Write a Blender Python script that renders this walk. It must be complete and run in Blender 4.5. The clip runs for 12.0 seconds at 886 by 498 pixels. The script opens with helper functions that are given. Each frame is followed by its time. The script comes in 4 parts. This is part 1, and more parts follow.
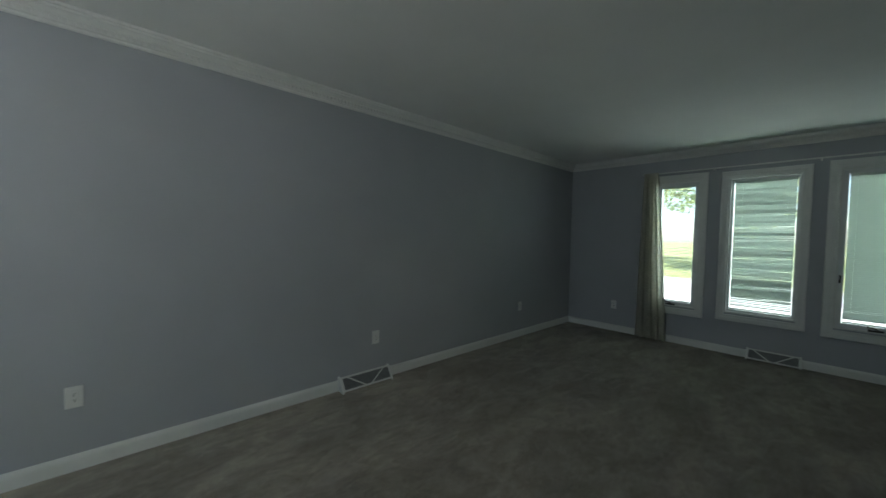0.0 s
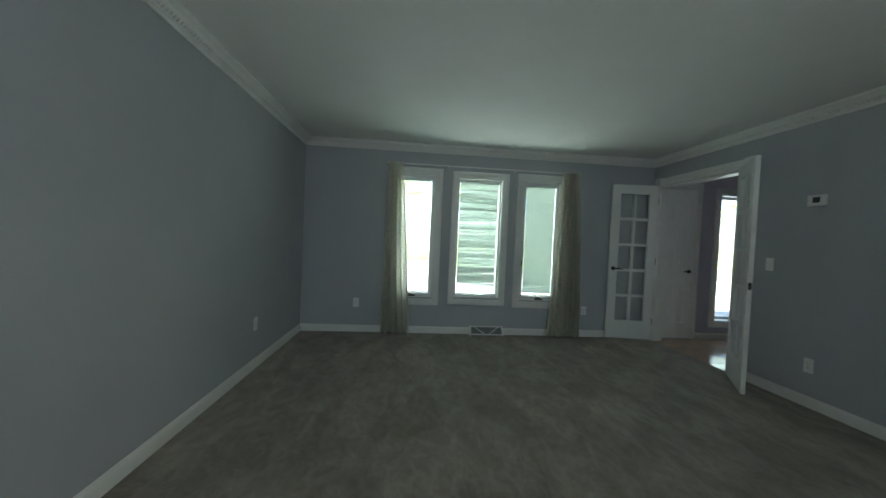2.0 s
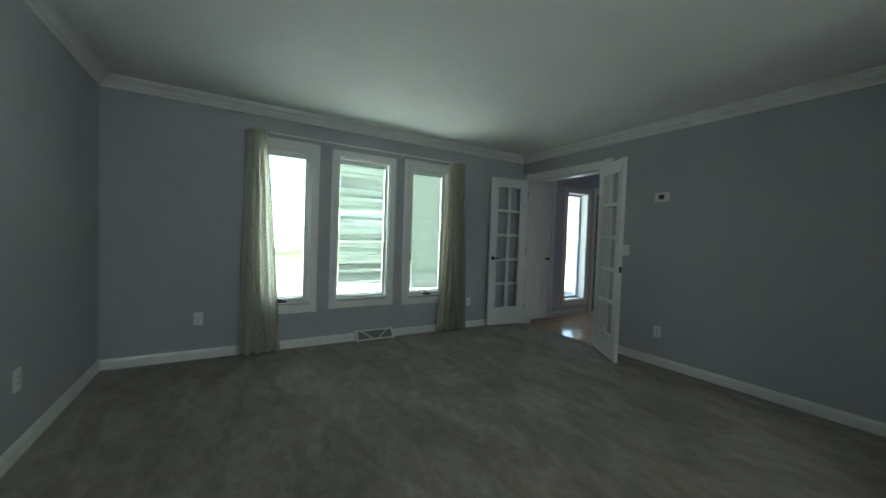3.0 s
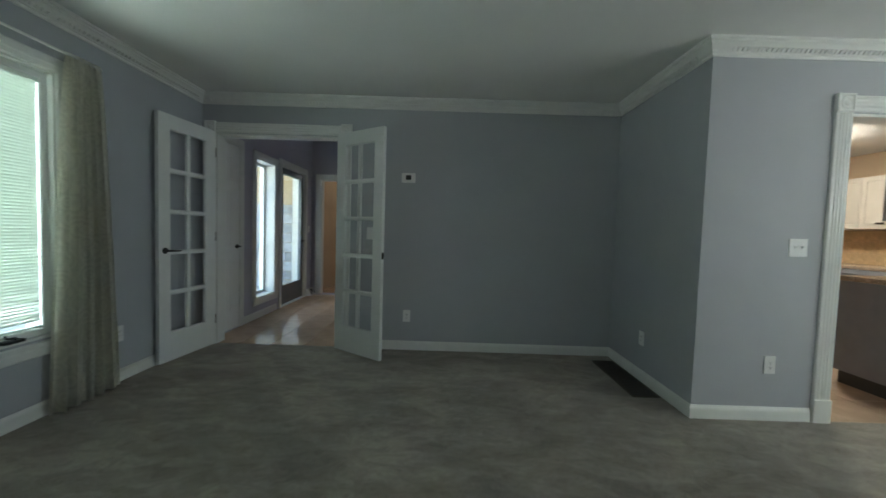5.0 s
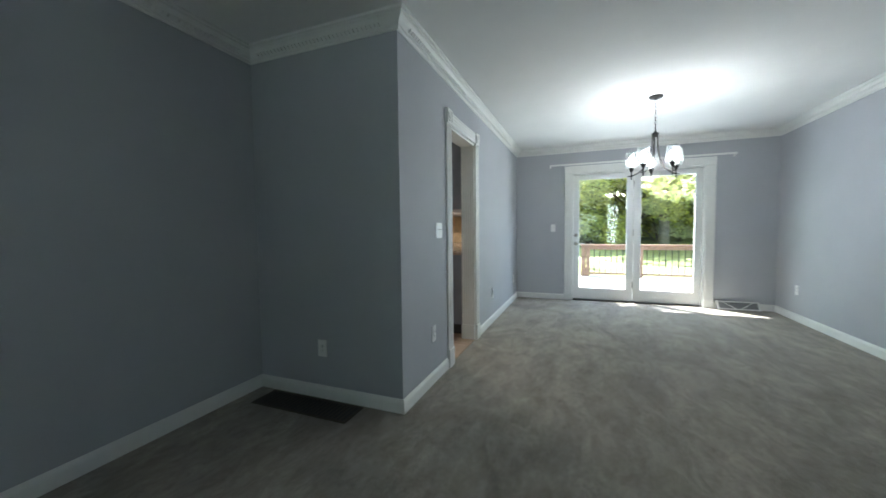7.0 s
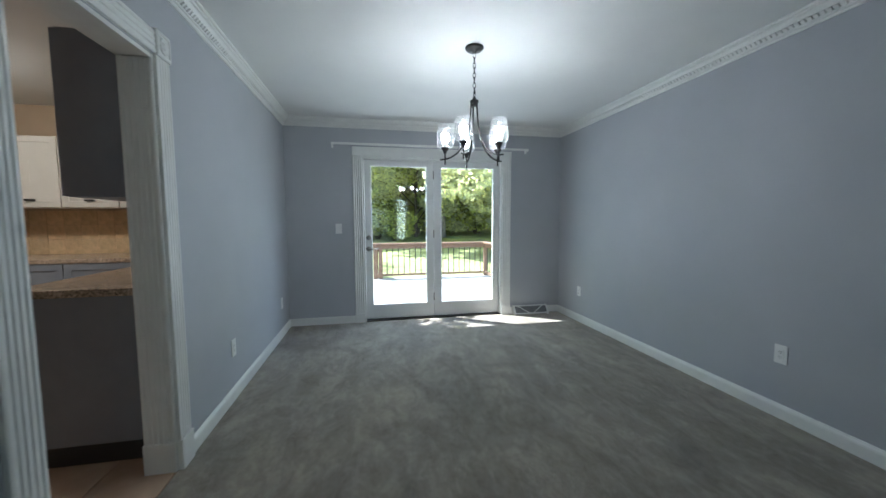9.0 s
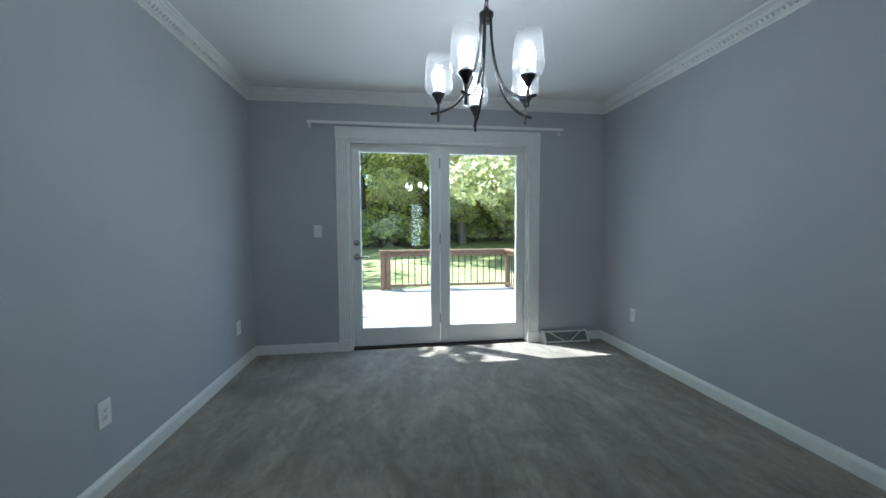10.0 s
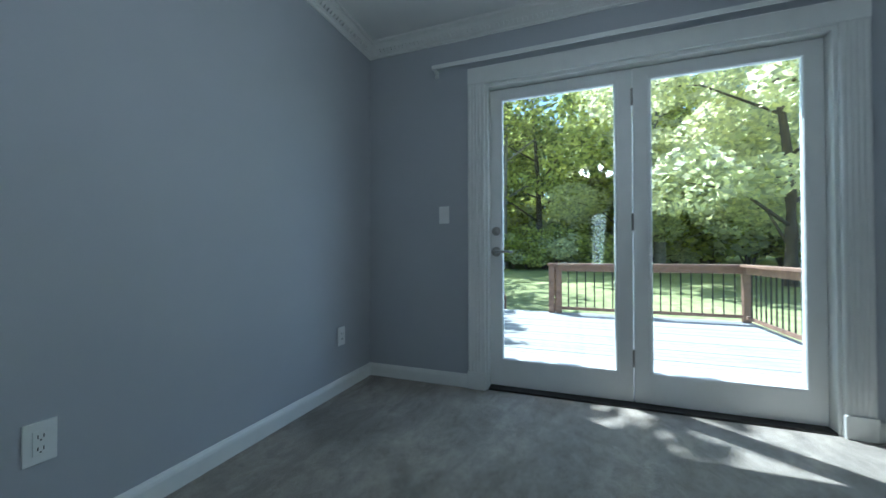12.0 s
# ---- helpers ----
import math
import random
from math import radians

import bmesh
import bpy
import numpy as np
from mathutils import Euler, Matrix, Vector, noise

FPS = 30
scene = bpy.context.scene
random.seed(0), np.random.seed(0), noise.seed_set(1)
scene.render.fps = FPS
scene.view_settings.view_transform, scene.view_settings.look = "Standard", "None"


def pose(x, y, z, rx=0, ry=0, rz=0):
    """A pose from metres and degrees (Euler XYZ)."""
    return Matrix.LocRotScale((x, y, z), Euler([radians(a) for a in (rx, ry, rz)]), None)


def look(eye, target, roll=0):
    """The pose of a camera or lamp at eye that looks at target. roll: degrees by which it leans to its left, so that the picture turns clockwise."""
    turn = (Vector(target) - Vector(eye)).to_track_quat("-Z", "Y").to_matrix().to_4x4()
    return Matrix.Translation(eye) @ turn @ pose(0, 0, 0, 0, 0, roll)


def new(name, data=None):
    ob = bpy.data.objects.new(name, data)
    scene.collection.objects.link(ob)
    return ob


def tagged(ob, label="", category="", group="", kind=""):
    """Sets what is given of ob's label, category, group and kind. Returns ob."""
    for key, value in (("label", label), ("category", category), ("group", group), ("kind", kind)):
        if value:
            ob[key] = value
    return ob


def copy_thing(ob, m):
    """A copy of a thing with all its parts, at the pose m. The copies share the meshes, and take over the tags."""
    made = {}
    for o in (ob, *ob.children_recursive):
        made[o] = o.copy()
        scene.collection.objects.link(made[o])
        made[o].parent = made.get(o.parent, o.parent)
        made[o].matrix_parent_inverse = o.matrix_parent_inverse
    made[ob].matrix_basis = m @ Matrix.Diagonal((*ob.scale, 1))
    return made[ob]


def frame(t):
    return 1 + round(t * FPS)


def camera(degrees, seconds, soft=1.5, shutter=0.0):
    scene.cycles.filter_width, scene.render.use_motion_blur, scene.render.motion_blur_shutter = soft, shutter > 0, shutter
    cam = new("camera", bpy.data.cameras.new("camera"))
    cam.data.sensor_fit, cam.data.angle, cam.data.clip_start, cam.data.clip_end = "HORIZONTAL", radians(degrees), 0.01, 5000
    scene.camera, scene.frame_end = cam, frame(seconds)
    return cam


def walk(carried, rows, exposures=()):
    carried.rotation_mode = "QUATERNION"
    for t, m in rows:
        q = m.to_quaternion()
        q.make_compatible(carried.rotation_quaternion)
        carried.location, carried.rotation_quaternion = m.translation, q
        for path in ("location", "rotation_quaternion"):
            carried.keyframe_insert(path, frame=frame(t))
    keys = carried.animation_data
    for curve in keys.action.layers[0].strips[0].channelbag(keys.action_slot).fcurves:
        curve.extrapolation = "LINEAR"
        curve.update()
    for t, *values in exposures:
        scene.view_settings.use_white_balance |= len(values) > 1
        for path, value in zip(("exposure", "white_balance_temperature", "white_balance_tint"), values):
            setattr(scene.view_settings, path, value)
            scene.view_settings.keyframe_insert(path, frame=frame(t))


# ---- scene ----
cam = camera(102.1, 12.0, shutter=0.2)
PATH = [
    (0, (-1.25, 0.728, 1.305), (0.116, 2.186, 1.23), 1.2),
    (0.5, (-1.122, 1.125, 1.263), (0.552, 2.219, 1.206), 1.8),
    (1, (-0.972, 1.472, 1.242), (0.908, 2.153, 1.193), 2.2),
    (1.5, (-0.788, 1.775, 1.229), (1.195, 2.035, 1.18), 2.6),
    (2, (-0.608, 2.09, 1.229), (1.384, 1.912, 1.174), 2.6),
    (2.5, (-0.315, 2.392, 1.215), (1.584, 1.769, 1.157), 2.6),
    (2.7, (-0.179, 2.461, 1.199), (1.661, 1.68, 1.138), 2.3),
    (4.3, (1.187, 2.623, 1.189), (1.9, 0.756, 1.115), 2.1),
    (4.5, (1.308, 2.548, 1.199), (1.848, 0.625, 1.102), 2.1),
    (5, (1.66, 2.316, 1.167), (1.664, 0.319, 1.074), 1.8),
    (5.5, (1.932, 2.008, 1.14), (1.363, 0.093, 1.059), 1.5),
    (6, (2.071, 1.665, 1.117), (0.96, 0.003, 1.046), 0.5),
    (6.5, (2.094, 1.329, 1.137), (0.531, 0.085, 1.052), -0.1),
    (7, (1.939, 1.037, 1.144), (0.08, 0.309, 1.036), -0.6),
    (7.5, (1.734, 0.865, 1.145), (-0.249, 0.637, 1.026), -0.9),
    (7.7, (1.626, 0.814, 1.153), (-0.369, 0.759, 1.03), -0.6),
    (9.3, (0.013, 1.067, 1.239), (-1.942, 1.462, 1.082), -0.3),
    (9.5, (-0.172, 1.144, 1.237), (-2.132, 1.512, 1.084), -0.1),
    (10, (-0.631, 1.293, 1.17), (-2.61, 1.561, 1.055), -0.3),
    (10.5, (-1.027, 1.395, 1.108), (-3.023, 1.503, 1.028), -0.3),
    (11, (-1.332, 1.445, 1.057), (-3.329, 1.336, 1.006), -0.3),
    (11.5, (-1.611, 1.479, 0.989), (-3.57, 1.075, 0.966), -0.2),
    (12, (-1.81, 1.426, 0.886), (-3.686, 0.732, 0.912), -0.1),
]
EXPOSURES = [(0.0, 1.6, 5950, 1), (0.5, 2.0, 5950, 1), (1.5, 2.4, 5980, 1), (2.5, 2.6, 6000, 0), (4.5, 2.75, 6050, 1), (5.5, 2.9, 6050, 1), (6.5, 2.85, 5850, 3), (7.5, 2.6, 5620, 5), (9.5, 1.8, 5420, 5), (10.5, 1.45, 5200, 1), (12.0, 1.27, 4950, -1)]
walk(cam, [(t, look(eye, target, roll)) for t, eye, target, roll in PATH], EXPOSURES)

# ---- light ----
world = bpy.data.worlds.new("sky")
scene.world = world
world.use_nodes = True
wn = world.node_tree.nodes
sky = wn.new("ShaderNodeTexSky")
sky.sky_type = 'NISHITA'
sky.sun_disc = False
SUN_TO = Vector((-0.65, -0.90, 1.90)).normalized()
sky.sun_elevation = math.asin(SUN_TO.z)
sky.sun_rotation = math.atan2(SUN_TO.x, SUN_TO.y)
wn["Background"].inputs[1].default_value = 0.15
world.node_tree.links.new(sky.outputs[0], wn["Background"].inputs[0])
sun = new("sun", bpy.data.lights.new("sun", 'SUN'))
sun.data.energy = 5.0
sun.data.angle = radians(0.53)
sun.data.color = (1.0, 0.95, 0.87)
sun.matrix_world = look((0, 0, 20), tuple(Vector((0, 0, 20)) - SUN_TO))



def daylight(name, x, y0, y1, z0, z1, radiance, color, tilt=90):
    """Sky light in a window's opening, facing into the house."""
    d = bpy.data.lights.new(name, 'AREA')
    d.shape, d.size, d.size_y = 'RECTANGLE', z1 - z0, y1 - y0
    d.energy, d.color = radiance * math.pi * (z1 - z0) * (y1 - y0), color
    ob = new(name, d)
    ob.matrix_world = pose(x, (y0 + y1) / 2, (z0 + z1) / 2, 0, tilt, 0)
    return ob


for ya, yb in ((1.78, 2.29), (0.90, 1.53), (0.13, 0.66)):
    daylight("window_daylight", 4.50, ya, yb, 0.52, 2.10, 1.75, (0.88, 1.0, 0.93), 74)
daylight("sidelight_daylight", 4.30, -2.66, -2.16, 0.25, 2.02, 0.25, (0.78, 0.90, 1.0))
pd_light = daylight("patio_door_daylight", -4.36, 0.95, 2.55, 0.15, 1.95, 0.62, (0.72, 0.87, 1.0))
pd_light.matrix_world = pose(-4.58, 1.75, 1.10, 0, -72, 0)

# ---- materials ----
def mat(name, color, rough=0.6, metal=0.0, scale=8.0, vary=0.08, bump=0.0, bscale=200.0, big=0.0, bigscale=0.7, rand=0.0, spec=0.5):
    """A painted or plain surface: fine mottling, large-scale variation and relief."""
    m = bpy.data.materials.new(name)
    m.use_nodes = True
    n, l = m.node_tree.nodes, m.node_tree.links
    b = n["Principled BSDF"]
    b.inputs["Roughness"].default_value = rough
    b.inputs["Metallic"].default_value = metal
    b.inputs["Specular IOR Level"].default_value = spec
    tc = n.new("ShaderNodeTexCoord")
    co = tc.outputs["Object"]
    nz = n.new("ShaderNodeTexNoise")
    nz.inputs["Scale"].default_value = scale
    nz.inputs["Detail"].default_value = 5
    l.new(co, nz.inputs["Vector"])
    lo = tuple(max(0.0, c * (1 - vary)) for c in color)
    hi = tuple(min(1.0, c * (1 + vary)) for c in color)
    ramp = n.new("ShaderNodeValToRGB")
    ramp.color_ramp.elements[0].position, ramp.color_ramp.elements[1].position = 0.3, 0.7
    ramp.color_ramp.elements[0].color, ramp.color_ramp.elements[1].color = (*lo, 1), (*hi, 1)
    l.new(nz.outputs["Fac"], ramp.inputs["Fac"])
    out = ramp.outputs["Color"]
    if big:
        n2 = n.new("ShaderNodeTexNoise")
        n2.inputs["Scale"].default_value = bigscale
        n2.inputs["Detail"].default_value = 3
        l.new(co, n2.inputs["Vector"])
        mr = n.new("ShaderNodeMapRange")
        mr.inputs["From Min"].default_value, mr.inputs["From Max"].default_value = 0.3, 0.7
        mr.inputs["To Min"].default_value, mr.inputs["To Max"].default_value = 1 - big, 1 + big
        l.new(n2.outputs["Fac"], mr.inputs["Value"])
        mx = n.new("ShaderNodeVectorMath")
        mx.operation = 'SCALE'
        l.new(out, mx.inputs[0])
        l.new(mr.outputs[0], mx.inputs["Scale"])
        out = mx.outputs[0]
    if rand:
        oi = n.new("ShaderNodeObjectInfo")
        mr = n.new("ShaderNodeMapRange")
        mr.inputs["To Min"].default_value, mr.inputs["To Max"].default_value = 1 - rand, 1 + rand
        l.new(oi.outputs["Random"], mr.inputs["Value"])
        mx = n.new("ShaderNodeVectorMath")
        mx.operation = 'SCALE'
        l.new(out, mx.inputs[0])
        l.new(mr.outputs[0], mx.inputs["Scale"])
        out = mx.outputs[0]
    l.new(out, b.inputs["Base Color"])
    if bump:
        n3 = n.new("ShaderNodeTexNoise")
        n3.inputs["Scale"].default_value = bscale
        n3.inputs["Detail"].default_value = 4
        l.new(co, n3.inputs["Vector"])
        bp = n.new("ShaderNodeBump")
        bp.inputs["Strength"].default_value = bump
        bp.inputs["Distance"].default_value = 0.004
        l.new(n3.outputs["Fac"], bp.inputs["Height"])
        l.new(bp.outputs[0], b.inputs["Normal"])
    return m


def glass_mat(name, tint=(1, 1, 1), gloss=1.0):
    """Thin clear glass: see-through, with gloss by Fresnel."""
    m = bpy.data.materials.new(name)
    m.use_nodes = True
    n, l = m.node_tree.nodes, m.node_tree.links
    n.remove(n["Principled BSDF"])
    tr, gl, fr, mx = n.new("ShaderNodeBsdfTransparent"), n.new("ShaderNodeBsdfGlossy"), n.new("ShaderNodeLayerWeight"), n.new("ShaderNodeMixShader")
    tr.inputs[0].default_value = (*tint, 1)
    gl.inputs["Roughness"].default_value = 0.01
    gl.inputs[0].default_value = (gloss, gloss, gloss, 1)
    pw, ml = n.new("ShaderNodeMath"), n.new("ShaderNodeMath")
    pw.operation, ml.operation = 'POWER', 'MULTIPLY_ADD'
    pw.inputs[1].default_value = 4.0
    ml.inputs[1].default_value, ml.inputs[2].default_value = 0.6, 0.035
    l.new(fr.outputs["Facing"], pw.inputs[0])
    l.new(pw.outputs[0], ml.inputs[0])
    l.new(ml.outputs[0], mx.inputs[0])
    l.new(tr.outputs[0], mx.inputs[1])
    l.new(gl.outputs[0], mx.inputs[2])
    l.new(mx.outputs[0], n["Material Output"].inputs[0])
    return m


def glow_mat(name, color, strength):
    m = bpy.data.materials.new(name)
    m.use_nodes = True
    n, l = m.node_tree.nodes, m.node_tree.links
    n.remove(n["Principled BSDF"])
    e = n.new("ShaderNodeEmission")
    e.inputs[0].default_value, e.inputs[1].default_value = (*color, 1), strength
    l.new(e.outputs[0], n["Material Output"].inputs[0])
    return m


def cloth_mat(name, color, through_amount, pattern=0.0):
    """Thin woven cloth that lets some light through, with a faint woven ring pattern."""
    m = bpy.data.materials.new(name)
    m.use_nodes = True
    n, l = m.node_tree.nodes, m.node_tree.links
    n.remove(n["Principled BSDF"])
    tc = n.new("ShaderNodeTexCoord")
    vo = n.new("ShaderNodeTexVoronoi")
    vo.inputs["Scale"].default_value = 9
    l.new(tc.outputs["Object"], vo.inputs["Vector"])
    wv = n.new("ShaderNodeMath")
    wv.operation = 'PINGPONG'
    wv.inputs[1].default_value = 0.12
    l.new(vo.outputs["Distance"], wv.inputs[0])
    mr = n.new("ShaderNodeMapRange")
    mr.inputs["From Max"].default_value = 0.12
    mr.inputs["To Min"].default_value, mr.inputs["To Max"].default_value = 1 - pattern, 1 + pattern
    l.new(wv.outputs[0], mr.inputs["Value"])
    sc = n.new("ShaderNodeVectorMath")
    sc.operation = 'SCALE'
    sc.inputs[0].default_value = color
    l.new(mr.outputs[0], sc.inputs["Scale"])
    d, t, mx = n.new("ShaderNodeBsdfDiffuse"), n.new("ShaderNodeBsdfTranslucent"), n.new("ShaderNodeMixShader")
    l.new(sc.outputs[0], d.inputs[0])
    l.new(sc.outputs[0], t.inputs[0])
    mx.inputs[0].default_value = through_amount
    l.new(d.outputs[0], mx.inputs[1])
    l.new(t.outputs[0], mx.inputs[2])
    l.new(mx.outputs[0], n["Material Output"].inputs[0])
    return m


def carpet_mat():
    """Cut-pile carpet: fine tufts, brushed lighter and darker streaks."""
    m = mat("carpet", (0.268, 0.236, 0.195), 0.95, scale=260, vary=0.3, bump=1.0, bscale=420, spec=0.1)
    n, l = m.node_tree.nodes, m.node_tree.links
    b = n["Principled BSDF"]
    src = b.inputs["Base Color"].links[0].from_socket
    tc = n.new("ShaderNodeTexCoord")
    out = src
    for size, turn, amount in (((1.6, 3.2, 1), 35, 0.18), ((6.0, 11.0, 1), -20, 0.12), ((0.6, 0.7, 1), 0, 0.08), ((26, 34, 1), 15, 0.09)):
        mp = n.new("ShaderNodeMapping")
        mp.inputs["Scale"].default_value = size
        mp.inputs["Rotation"].default_value = (0, 0, radians(turn))
        l.new(tc.outputs["Object"], mp.inputs[0])
        nz = n.new("ShaderNodeTexNoise")
        nz.inputs["Scale"].default_value = 1.0
        nz.inputs["Detail"].default_value = 3
        nz.inputs["Distortion"].default_value = 1.1
        l.new(mp.outputs[0], nz.inputs["Vector"])
        mr = n.new("ShaderNodeMapRange")
        mr.inputs["From Min"].default_value, mr.inputs["From Max"].default_value = 0.38, 0.62
        mr.inputs["To Min"].default_value, mr.inputs["To Max"].default_value = 1 - amount, 1 + amount
        l.new(nz.outputs["Fac"], mr.inputs["Value"])
        mx = n.new("ShaderNodeVectorMath")
        mx.operation = 'SCALE'
        l.new(out, mx.inputs[0])
        l.new(mr.outputs[0], mx.inputs["Scale"])
        out = mx.outputs[0]
    l.new(out, b.inputs["Base Color"])
    b.inputs["Sheen Weight"].default_value = 0.25
    return m


def leaf_mat(name, color, spread=0.5):
    m = bpy.data.materials.new(name)
    m.use_nodes = True
    n, l = m.node_tree.nodes, m.node_tree.links
    n.remove(n["Principled BSDF"])
    geo = n.new("ShaderNodeNewGeometry")
    ramp = n.new("ShaderNodeValToRGB")
    ramp.color_ramp.elements[0].color = (color[0] * (1 - spread), color[1] * (1 - spread), color[2] * (1 - spread), 1)
    ramp.color_ramp.elements[1].color = (min(1, color[0] * (1 + spread) * 1.15), min(1, color[1] * (1 + spread)), color[2] * (1 + spread) * 0.8, 1)
    l.new(geo.outputs["Random Per Island"], ramp.inputs[0])
    d, t, mx = n.new("ShaderNodeBsdfDiffuse"), n.new("ShaderNodeBsdfTranslucent"), n.new("ShaderNodeMixShader")
    l.new(ramp.outputs[0], d.inputs[0])
    l.new(ramp.outputs[0], t.inputs[0])
    mx.inputs[0].default_value = 0.72
    l.new(d.outputs[0], mx.inputs[1])
    l.new(t.outputs[0], mx.inputs[2])
    l.new(mx.outputs[0], n["Material Output"].inputs[0])
    return m


WALL = mat("wall_paint", (0.42, 0.43, 0.455), 0.65, scale=3, vary=0.02, bump=0.12, bscale=260, big=0.025, bigscale=0.8, spec=0.3)
FOYER = mat("foyer_wall_paint", (0.50, 0.48, 0.55), 0.6, scale=3, vary=0.02, bump=0.12, bscale=260, big=0.03, spec=0.3)
TAN = mat("tan_wall_paint", (0.46, 0.35, 0.24), 0.6, scale=4, vary=0.04, bump=0.1, big=0.05)
CEIL = mat("ceiling_paint", (0.78, 0.78, 0.76), 0.9, scale=4, vary=0.015, bump=0.15, bscale=180, big=0.02, spec=0.2)
TRIM = mat("white_trim_paint", (0.74, 0.74, 0.71), 0.38, scale=14, vary=0.025, bump=0.05, bscale=90, big=0.03, bigscale=2)
DOORW = mat("white_door_paint", (0.76, 0.76, 0.74), 0.4, scale=10, vary=0.02, bump=0.05, bscale=120, big=0.02, bigscale=2)
VINYL = mat("window_vinyl", (0.72, 0.73, 0.72), 0.35, scale=10, vary=0.03)
PLASTIC = mat("white_plastic", (0.78, 0.78, 0.76), 0.3, scale=20, vary=0.02)
SLOT = mat("dark_slot", (0.03, 0.03, 0.03), 0.6)
CARPET = carpet_mat()
TILE = mat("foyer_tile", (0.55, 0.40, 0.29), 0.16, scale=6, vary=0.10, big=0.06, bigscale=3, rand=0.06, bump=0.06, bscale=30)
GROUT = mat("grout", (0.42, 0.33, 0.25), 0.9, scale=60, vary=0.1)
SLATM = cloth_mat("blind_slat", (0.66, 0.71, 0.66), 0.13)
CURTAIN = cloth_mat("curtain_cloth", (0.76, 0.745, 0.67), 0.50, 0.07)
GLASS = glass_mat("clear_glass")
FROST = glass_mat("shade_glass", (0.93, 0.93, 0.93), 1.0)
_n, _l = FROST.node_tree.nodes, FROST.node_tree.links
_t, _m = _n.new("ShaderNodeBsdfTranslucent"), _n.new("ShaderNodeMixShader")
_m.inputs[0].default_value = 0.012
_l.new(_n["Material Output"].inputs[0].links[0].from_socket, _m.inputs[1])
_l.new(_t.outputs[0], _m.inputs[2])
_l.new(_m.outputs[0], _n["Material Output"].inputs[0])
BRONZE = mat("dark_bronze", (0.035, 0.032, 0.03), 0.42, 0.7, scale=40, vary=0.2)
NICKEL = mat("satin_nickel", (0.36, 0.34, 0.31), 0.32, 1.0, scale=60, vary=0.1)
GRILLE = mat("grille_grey", (0.20, 0.205, 0.21), 0.5, 0.3, scale=60, vary=0.15)
DARKV = mat("brown_metal", (0.08, 0.065, 0.05), 0.5, 0.4, scale=60, vary=0.2)
CABGREY = mat("grey_cabinet_paint", (0.23, 0.25, 0.29), 0.42, scale=8, vary=0.06, big=0.04)
CABWHITE = mat("white_cabinet_paint", (0.52, 0.49, 0.44), 0.4, scale=8, vary=0.03)
GRANITE = mat("granite", (0.38, 0.30, 0.23), 0.2, scale=90, vary=0.65, big=0.2, bigscale=12)
SPLASH = mat("backsplash_stone", (0.58, 0.42, 0.24), 0.5, scale=25, vary=0.15, rand=0.12)
DOORGREY = mat("grey_door_paint", (0.17, 0.18, 0.19), 0.45, scale=10, vary=0.05)
SIDING = mat("siding", (0.55, 0.54, 0.50), 0.7, scale=5, vary=0.05, big=0.05)
DECKW = mat("weathered_deck_wood", (0.34, 0.335, 0.32), 0.75, scale=9, vary=0.15, bump=0.3, bscale=60, rand=0.14)
CEDAR = mat("cedar_rail_wood", (0.25, 0.155, 0.105), 0.75, scale=12, vary=0.25, bump=0.3, bscale=50, rand=0.12)
LAWN = mat("lawn_grass", (0.27, 0.29, 0.13), 0.95, scale=3.0, vary=0.35, big=0.35, bigscale=0.12, bump=0.8, bscale=14, spec=0.1)
DRIVE = mat("driveway_concrete", (0.42, 0.41, 0.39), 0.9, scale=6, vary=0.1, big=0.06)
BARK = mat("bark", (0.11, 0.085, 0.065), 0.95, scale=7, vary=0.4, bump=0.8, bscale=18)
BARKP = mat("pale_bark", (0.26, 0.23, 0.20), 0.95, scale=7, vary=0.3, bump=0.8, bscale=18)
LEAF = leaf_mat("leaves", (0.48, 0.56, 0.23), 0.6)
# paler copy of the leaves, with sunlight put into the colour
LEAF_LIT = leaf_mat("sunlit_leaf_tint", (0.74, 0.76, 0.56), 0.30)
STONE = mat("wing_stone", (0.36, 0.38, 0.41), 0.85, scale=9, vary=0.25, bump=0.5, bscale=40, rand=0.25)
TANSIDE = mat("tan_siding", (0.50, 0.41, 0.28), 0.7, scale=6, vary=0.08, big=0.08, rand=0.05)
BULB = glow_mat("bulb_glow", (1.0, 0.96, 0.92), 30.0)
WARM = glow_mat("warm_lamp_glow", (1.0, 0.87, 0.72), 24.0)
# glow of the lamp added in the far room
FAR_FILL = glow_mat("far_fill_glow", (1.0, 0.87, 0.72), 9.0)


# ---- mesh helpers ----
def mesh_ob(name, bm, material, parent=None, label="", smooth=False):
    me = bpy.data.meshes.new(name)
    bmesh.ops.recalc_face_normals(bm, faces=bm.faces)
    if smooth:
        for f in bm.faces:
            f.smooth = True
    bm.to_mesh(me)
    bm.free()
    me.materials.append(material)
    ob = new(name, me)
    if parent:
        ob.parent = parent
    if label:
        ob["label"] = label
    return ob


def part(name, bm, material, parent, label="", smooth=False):
    return mesh_ob(name, bm, material, parent, label, smooth)


def thing(name, label, category, m=None, group="", kind=""):
    e = new(name)
    if m is not None:
        e.matrix_world = m
    return tagged(e, label, category, group, kind)


